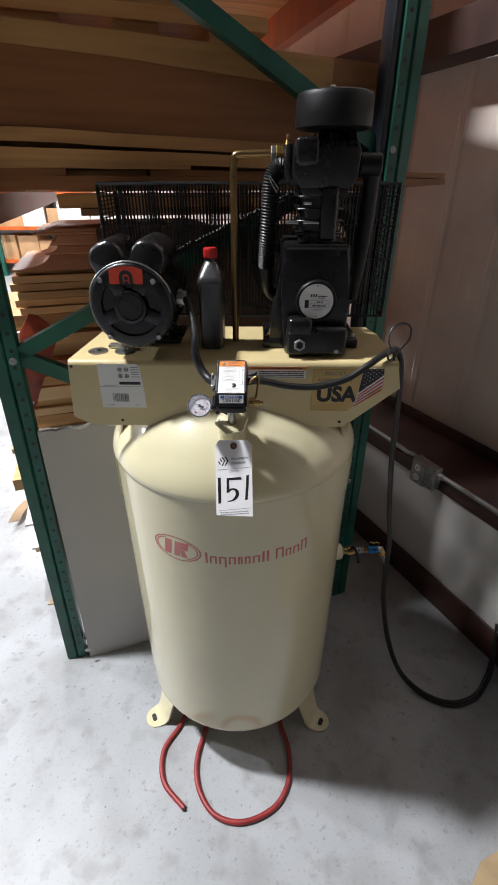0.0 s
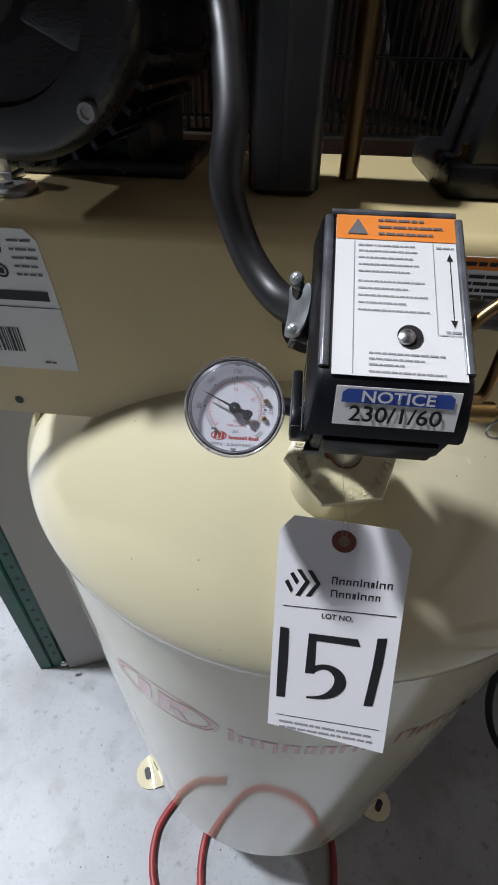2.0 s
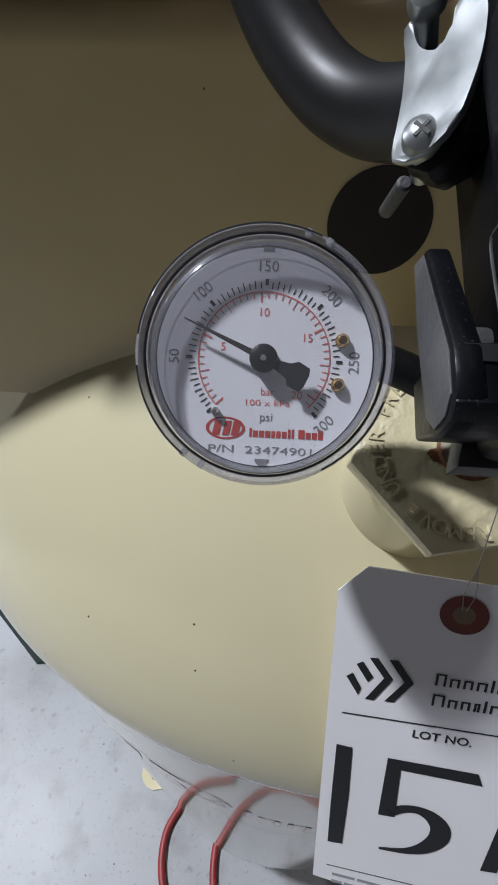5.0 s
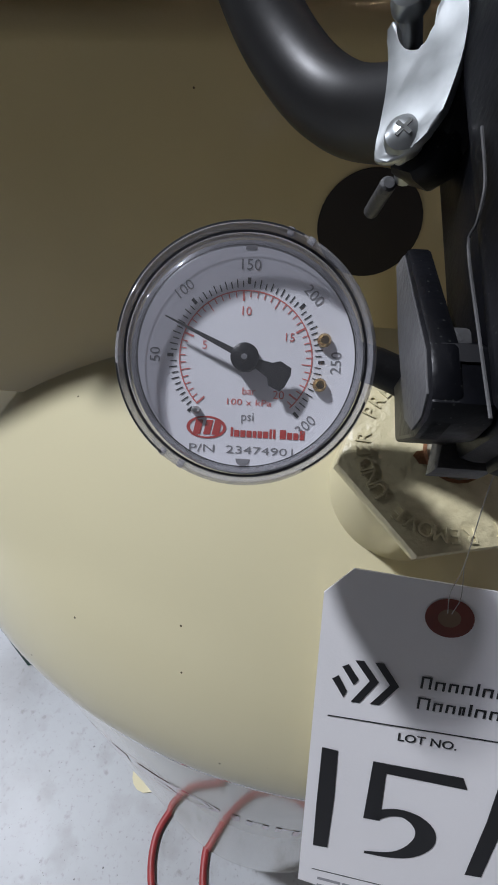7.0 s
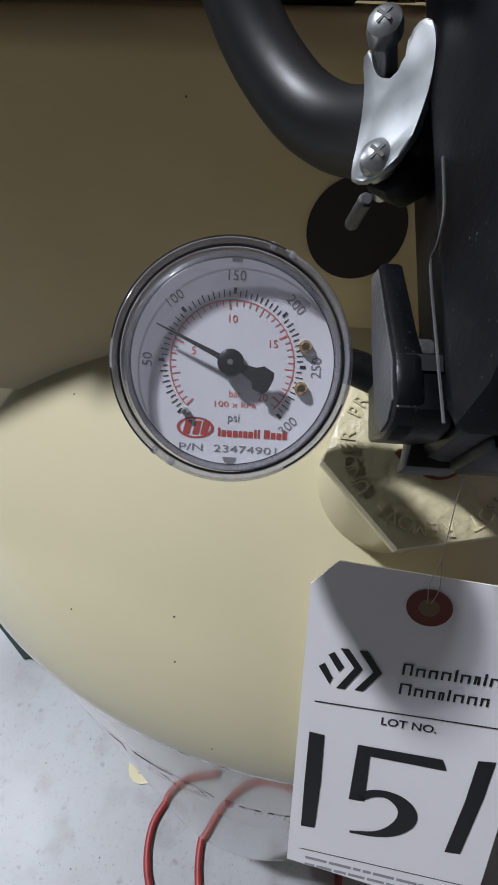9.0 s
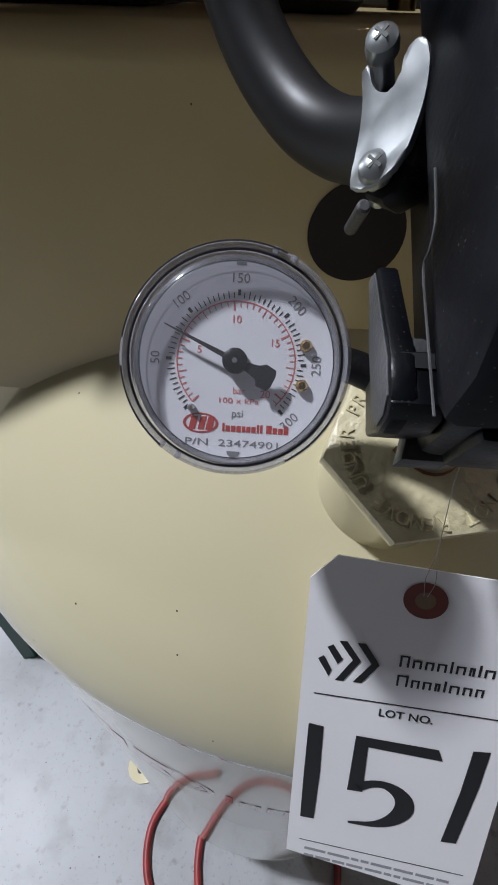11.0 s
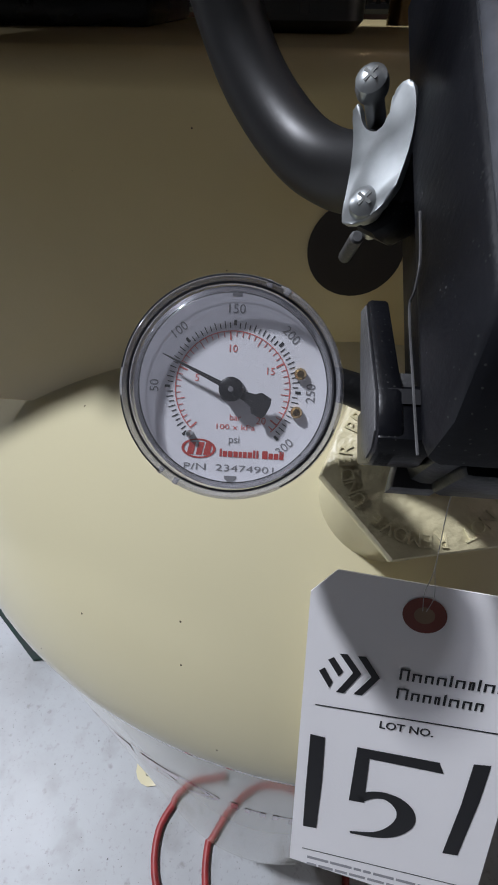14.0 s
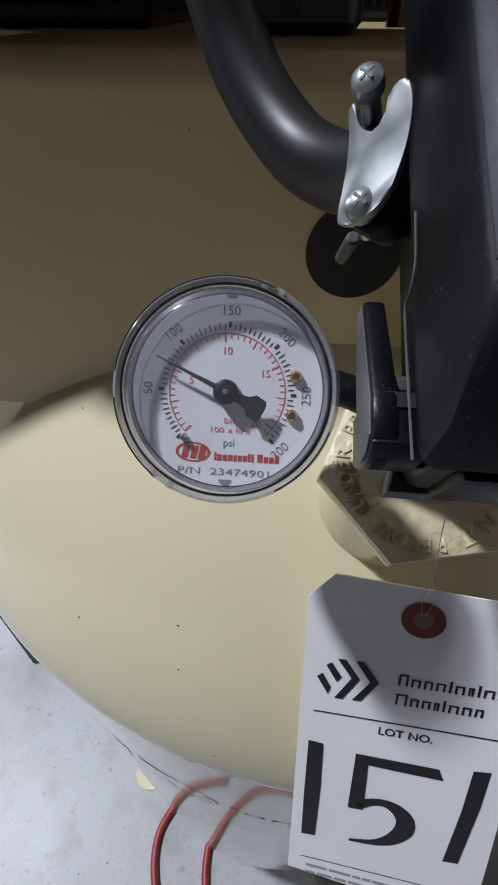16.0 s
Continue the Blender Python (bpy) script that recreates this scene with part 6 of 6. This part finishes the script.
plank(-0.08, 0.9, 0.52, 1.2, zt, zt + 0.062, WOODTAN, "cupped tan board on foam sheets", tip=0.0, skew=-0.02, group="boards of the tall stack", name="board")
zt += 0.064
for i, o in enumerate((0.012, 0.0, 0.016, -0.004, 0.010)):
    plank(0.012 + o, 0.9, 0.50 + 0.008 * (i % 2), 1.2, zt, zt + 0.0245, WOODLIGHT, "thick tan wooden top in a stack", group="wooden tops", name="table_top")
    zt += 0.0285
plank(0.035, 0.9, 0.52, 1.2, zt, zt + 0.012, WOODLIGHT, "thin pine sheet on the wooden tops", group="wooden tops", name="table_top")
zt += 0.013


def moulding(u0, u1, h, z0, label):
    """A stained moulding whose end sweeps up in a cove, laid on the stack."""
    cove = [(u0 + (u1 - u0) * math.sin(k * math.pi / 12), z0 + 0.006 + (h - 0.006) * (1 - math.cos(k * math.pi / 12))) for k in range(7)]
    bm = prism([(0.8, z0), (0.8, z0 + h)] + cove[::-1] + [(u0, z0)], 0.6, Matrix(((1, 0, 0, 0), (0, 0, 1, 0.505), (0, 1, 0, 0), (0, 0, 0, 1))), 0.0008)
    rack_thing("moulding_board", bm, WOODSTAIN, label, "moulding", "stained mouldings")


for u0, u1, h in ((0.022, 0.165, 0.052), (0.150, 0.200, 0.030), (0.175, 0.205, 0.034), (0.120, 0.150, 0.009), (0.165, 0.185, 0.010)):
    moulding(u0, u1, h, zt, "red-brown stained moulding with a coved end, in a stack")
    zt += h + 0.001

# panel added behind the belt guard; the shade there is in its dark wood
plank(0.34, 1.19, 0.28, 0.31, 0.62, 1.654, wood("shaded_panel", (0.085, 0.034, 0.013), (0.055, 0.022, 0.009), 0.5, 0.1), "brown panel added behind the compressor, shade painted into its colour", group="panels", name="door_panel")
# red steel plate of the next frame, narrowing downwards
st_ = thing("steel_strut", "orange-red painted steel plate hanging behind the rack post", "strut", RACK)
SP = Matrix(((1, 0, 0, 0.0), (0, 0, 1, 0.30), (0, 1, 0, 0.0), (0, 0, 0, 1)))
part("plate", prism([(0.078, 1.392), (0.104, 1.385), (0.160, 1.325), (0.146, 1.285), (0.046, 1.095), (0.036, 1.062), (0.024, 1.050), (0.010, 1.056), (0.0, 1.10), (0.012, 1.24), (0.035, 1.33)], 0.012, SP, 0.002), material("red_steel", (0.42, 0.062, 0.022), 0.42, 0, 0.3, 20, 0.05), st_)
# light seen through the hole is a white disc on the plate
part("bolt_hole", rod((0.022, 0.2995, 1.068), (0.022, 0.2990, 1.068), 0.0060, seg=16), BOXWHITE, st_, "white disc painted as light through the bolt hole")
# grey board with a scalloped top edge
GB = Matrix(((0.9492, -0.3146, 0, -0.648), (0.3146, 0.9492, 0, 0.091), (0, 0, 1, 0), (0, 0, 0, 1)))
gb = thing("grey_board", "grey painted board with a scalloped white top edge, stood upright", "board", GB)
gb.matrix_world = GB
edge = [(0.022, 1.098), (0.060, 1.098), (0.078, 1.092), (0.085, 1.096), (0.118, 1.100)]
edge += [(0.118 + 0.070 * t, 1.100 - 0.010 * math.sin(math.pi * t) + 0.008 * t ** 3) for t in (0.15, 0.3, 0.45, 0.6, 0.75, 0.9, 1.0)]
edge += [(0.188 + 0.13 * t, 1.108 - 0.028 * math.sin(math.pi * min(1, 0.62 * t))) for t in (0.1, 0.25, 0.4, 0.55, 0.7, 0.85)] + [(0.318, 1.060), (0.42, 1.060)]
part("panel", prism([(0.0, 0.0), (0.42, 0.0)] + edge[::-1], 0.018, Matrix(((1, 0, 0, 0), (0, 0, 1, 0), (0, 1, 0, 0), (0, 0, 0, 1)))), GREYPANEL, gb, smooth=0)
part("edge_trim", tube([(x, 0.006, z + 0.002) for x, z in edge[4:]], 0.006, 6, 3), WHITETRIM, gb, "white edging on the scalloped top", smooth=60)

# cardboard and wood scraps on the floor
def sheet(pts, label):
    ob = part("cardboard_sheet", prism(pts, 0.004, Matrix.Translation((0, 0, 0.001))), CARD, None, smooth=0)
    return tagged(ob, label, "cardboard", "cardboard on the floor")


sheet([(-0.945, 0.363), (-0.80, 0.40), (-0.80, 0.78), (-0.94, 0.66)], "small cardboard piece on the concrete floor")
cbo = sheet([(-1.42, 1.22), (-1.15, 1.25), (-1.2, 1.65), (-1.5, 1.6)], "flattened cardboard piece with a curled flap on the floor")
fl = bm_new()
q = [[Vector((-1.42 + 0.02 * k, 1.22 - 0.30 * k, 0.006 + 0.05 * math.sin(2.2 * k))), Vector((-1.36 + 0.0 * k, 1.22 - 0.26 * k, 0.006 + 0.03 * math.sin(2.2 * k)))] for k in (0, 0.25, 0.5, 0.75, 1.0)]
lo_ = [[fl.verts.new(p) for p in r] for r in q]
hi_ = [[fl.verts.new(p + Vector((0, 0, 0.004))) for p in r] for r in q]
for A in (lo_, hi_):
    for a_, b_ in zip(A, A[1:]):
        fl.faces.new((a_[0], a_[1], b_[1], b_[0]))
for k in (0, 1):
    for i in range(4):
        fl.faces.new((lo_[i][k], lo_[i + 1][k], hi_[i + 1][k], hi_[i][k]))
part("flap", fl, CARD, cbo)
sc = part("wood_scrap", prism([(0.66, -0.66), (0.745, -0.567), (0.80, -0.545), (0.95, -0.50), (1.1, -0.62), (0.9, -0.85)], 0.012, Matrix.Translation((0, 0, 0.001)), 0.003), material("pale_plywood", (0.47, 0.34, 0.19), 0.6, 0, 0.12, 14, 0.15, 80), None, smooth=0)
tagged(sc, "pale plywood offcut on the concrete floor", "plywood")

# ---- outlet box and conduit on the ledge ----
ob_ = thing("outlet_box", "galvanised outlet box with two white sockets on the wall ledge", "electrical outlet", WALLM)
part("box", box(-0.045, 0.075, -0.062, -0.014, 0.612, 0.716, 0.004), GALV, ob_)
part("cover_plate", box(-0.050, -0.046, -0.066, -0.012, 0.606, 0.720, 0.001), GALV, ob_)
part("face_plate", box(-0.048, 0.030, -0.070, -0.0625, 0.606, 0.720, 0.003), GALV, ob_)
for z in (0.686, 0.640):
    so = part("socket", rod((-0.012, -0.0705, z), (-0.012, -0.0728, z), 0.0165, seg=24, bevel=0.001), BOXWHITE, ob_, "white round socket")
    for dx in (-0.006, 0.004):
        part("slot", box(-0.012 + dx, -0.010 + dx, -0.0736, -0.0727, z - 0.002, z + 0.007), INK, so)
    part("ground_slot", rod((-0.013, -0.0727, z - 0.007), (-0.013, -0.0736, z - 0.007), 0.0022, seg=8), INK, so)
PGREY = material("painted_conduit", (0.26, 0.25, 0.24), 0.55, 0.2, 0.2, 30, 0.1, 300)
bm = rod((0.075, -0.038, 0.690), (0.10, -0.038, 0.690), 0.0145, seg=12, bevel=0.001)
part("conduit_fitting", bm, GALV, ob_)
part("conduit", tube([(0.095, -0.036, 0.690), (0.15, -0.034, 0.690), (0.3, -0.032, 0.690), (0.9, -0.032, 0.688), (3.0, -0.032, 0.688)], 0.0105, 12, 8), PGREY, ob_, "thin steel conduit along the ledge")
part("conduit", tube([(-0.045, -0.036, 0.700), (-0.08, -0.034, 0.708), (-0.14, -0.02, 0.690), (-0.25, -0.005, 0.684), (-1.0, 0.0, 0.684), (-4.0, 0.0, 0.684)], 0.0105, 12, 8), PGREY, ob_, "thin steel conduit along the ledge")

# ---- far side of the hall ----
def far_box(x, y, z, sx, sy, sz, mat, label):
    b = part("carton", box(-sx / 2, sx / 2, -sy / 2, sy / 2, 0, sz, 0.01), mat, None, smooth=0)
    b.location = (x, y, z)
    b.rotation_euler = (0, 0, rnd.uniform(-0.1, 0.3))
    tagged(b, label, "carton", "cartons on the far shelves")


for lv, z in enumerate((0.35, 1.05, 1.75, 2.45)):
    fb = part("shelf_beam", box(-9.5, -2.2, 9.98, 10.05, z - 0.08, z, 0.004), ORANGEBEAM, None, smooth=0)
    tagged(fb, "orange steel shelf beam far off in the hall", "rack beam", "far shelf beams")
    dk = part("shelf_deck", box(-9.5, -2.2, 10.06, 11.1, z - 0.06, z - 0.02), WOODTAN, None, smooth=0)
    tagged(dk, "plywood deck of the far shelf", "shelf", "far shelf decks")
    x = -9.2
    while x < -2.5:
        w, h = rnd.uniform(0.25, 0.7), rnd.uniform(0.36, 0.60)
        far_box(x + w / 2, 10.5, z - 0.02, w, 0.7, h, (TANBOX, BOXWHITE, BOXWHITE, BOXWHITE)[rnd.randrange(4)], "carton on the far orange shelves")
        x += w + 0.03
for x in (-9.45, -5.85, -2.25):
    fp_ = part("shelf_post", box(x - 0.05, x + 0.05, 9.88, 9.97, 0, 3.2, 0.005), GREEN, None, smooth=0)
    tagged(fp_, "green steel post of the far shelves", "rack post", "far shelf posts")
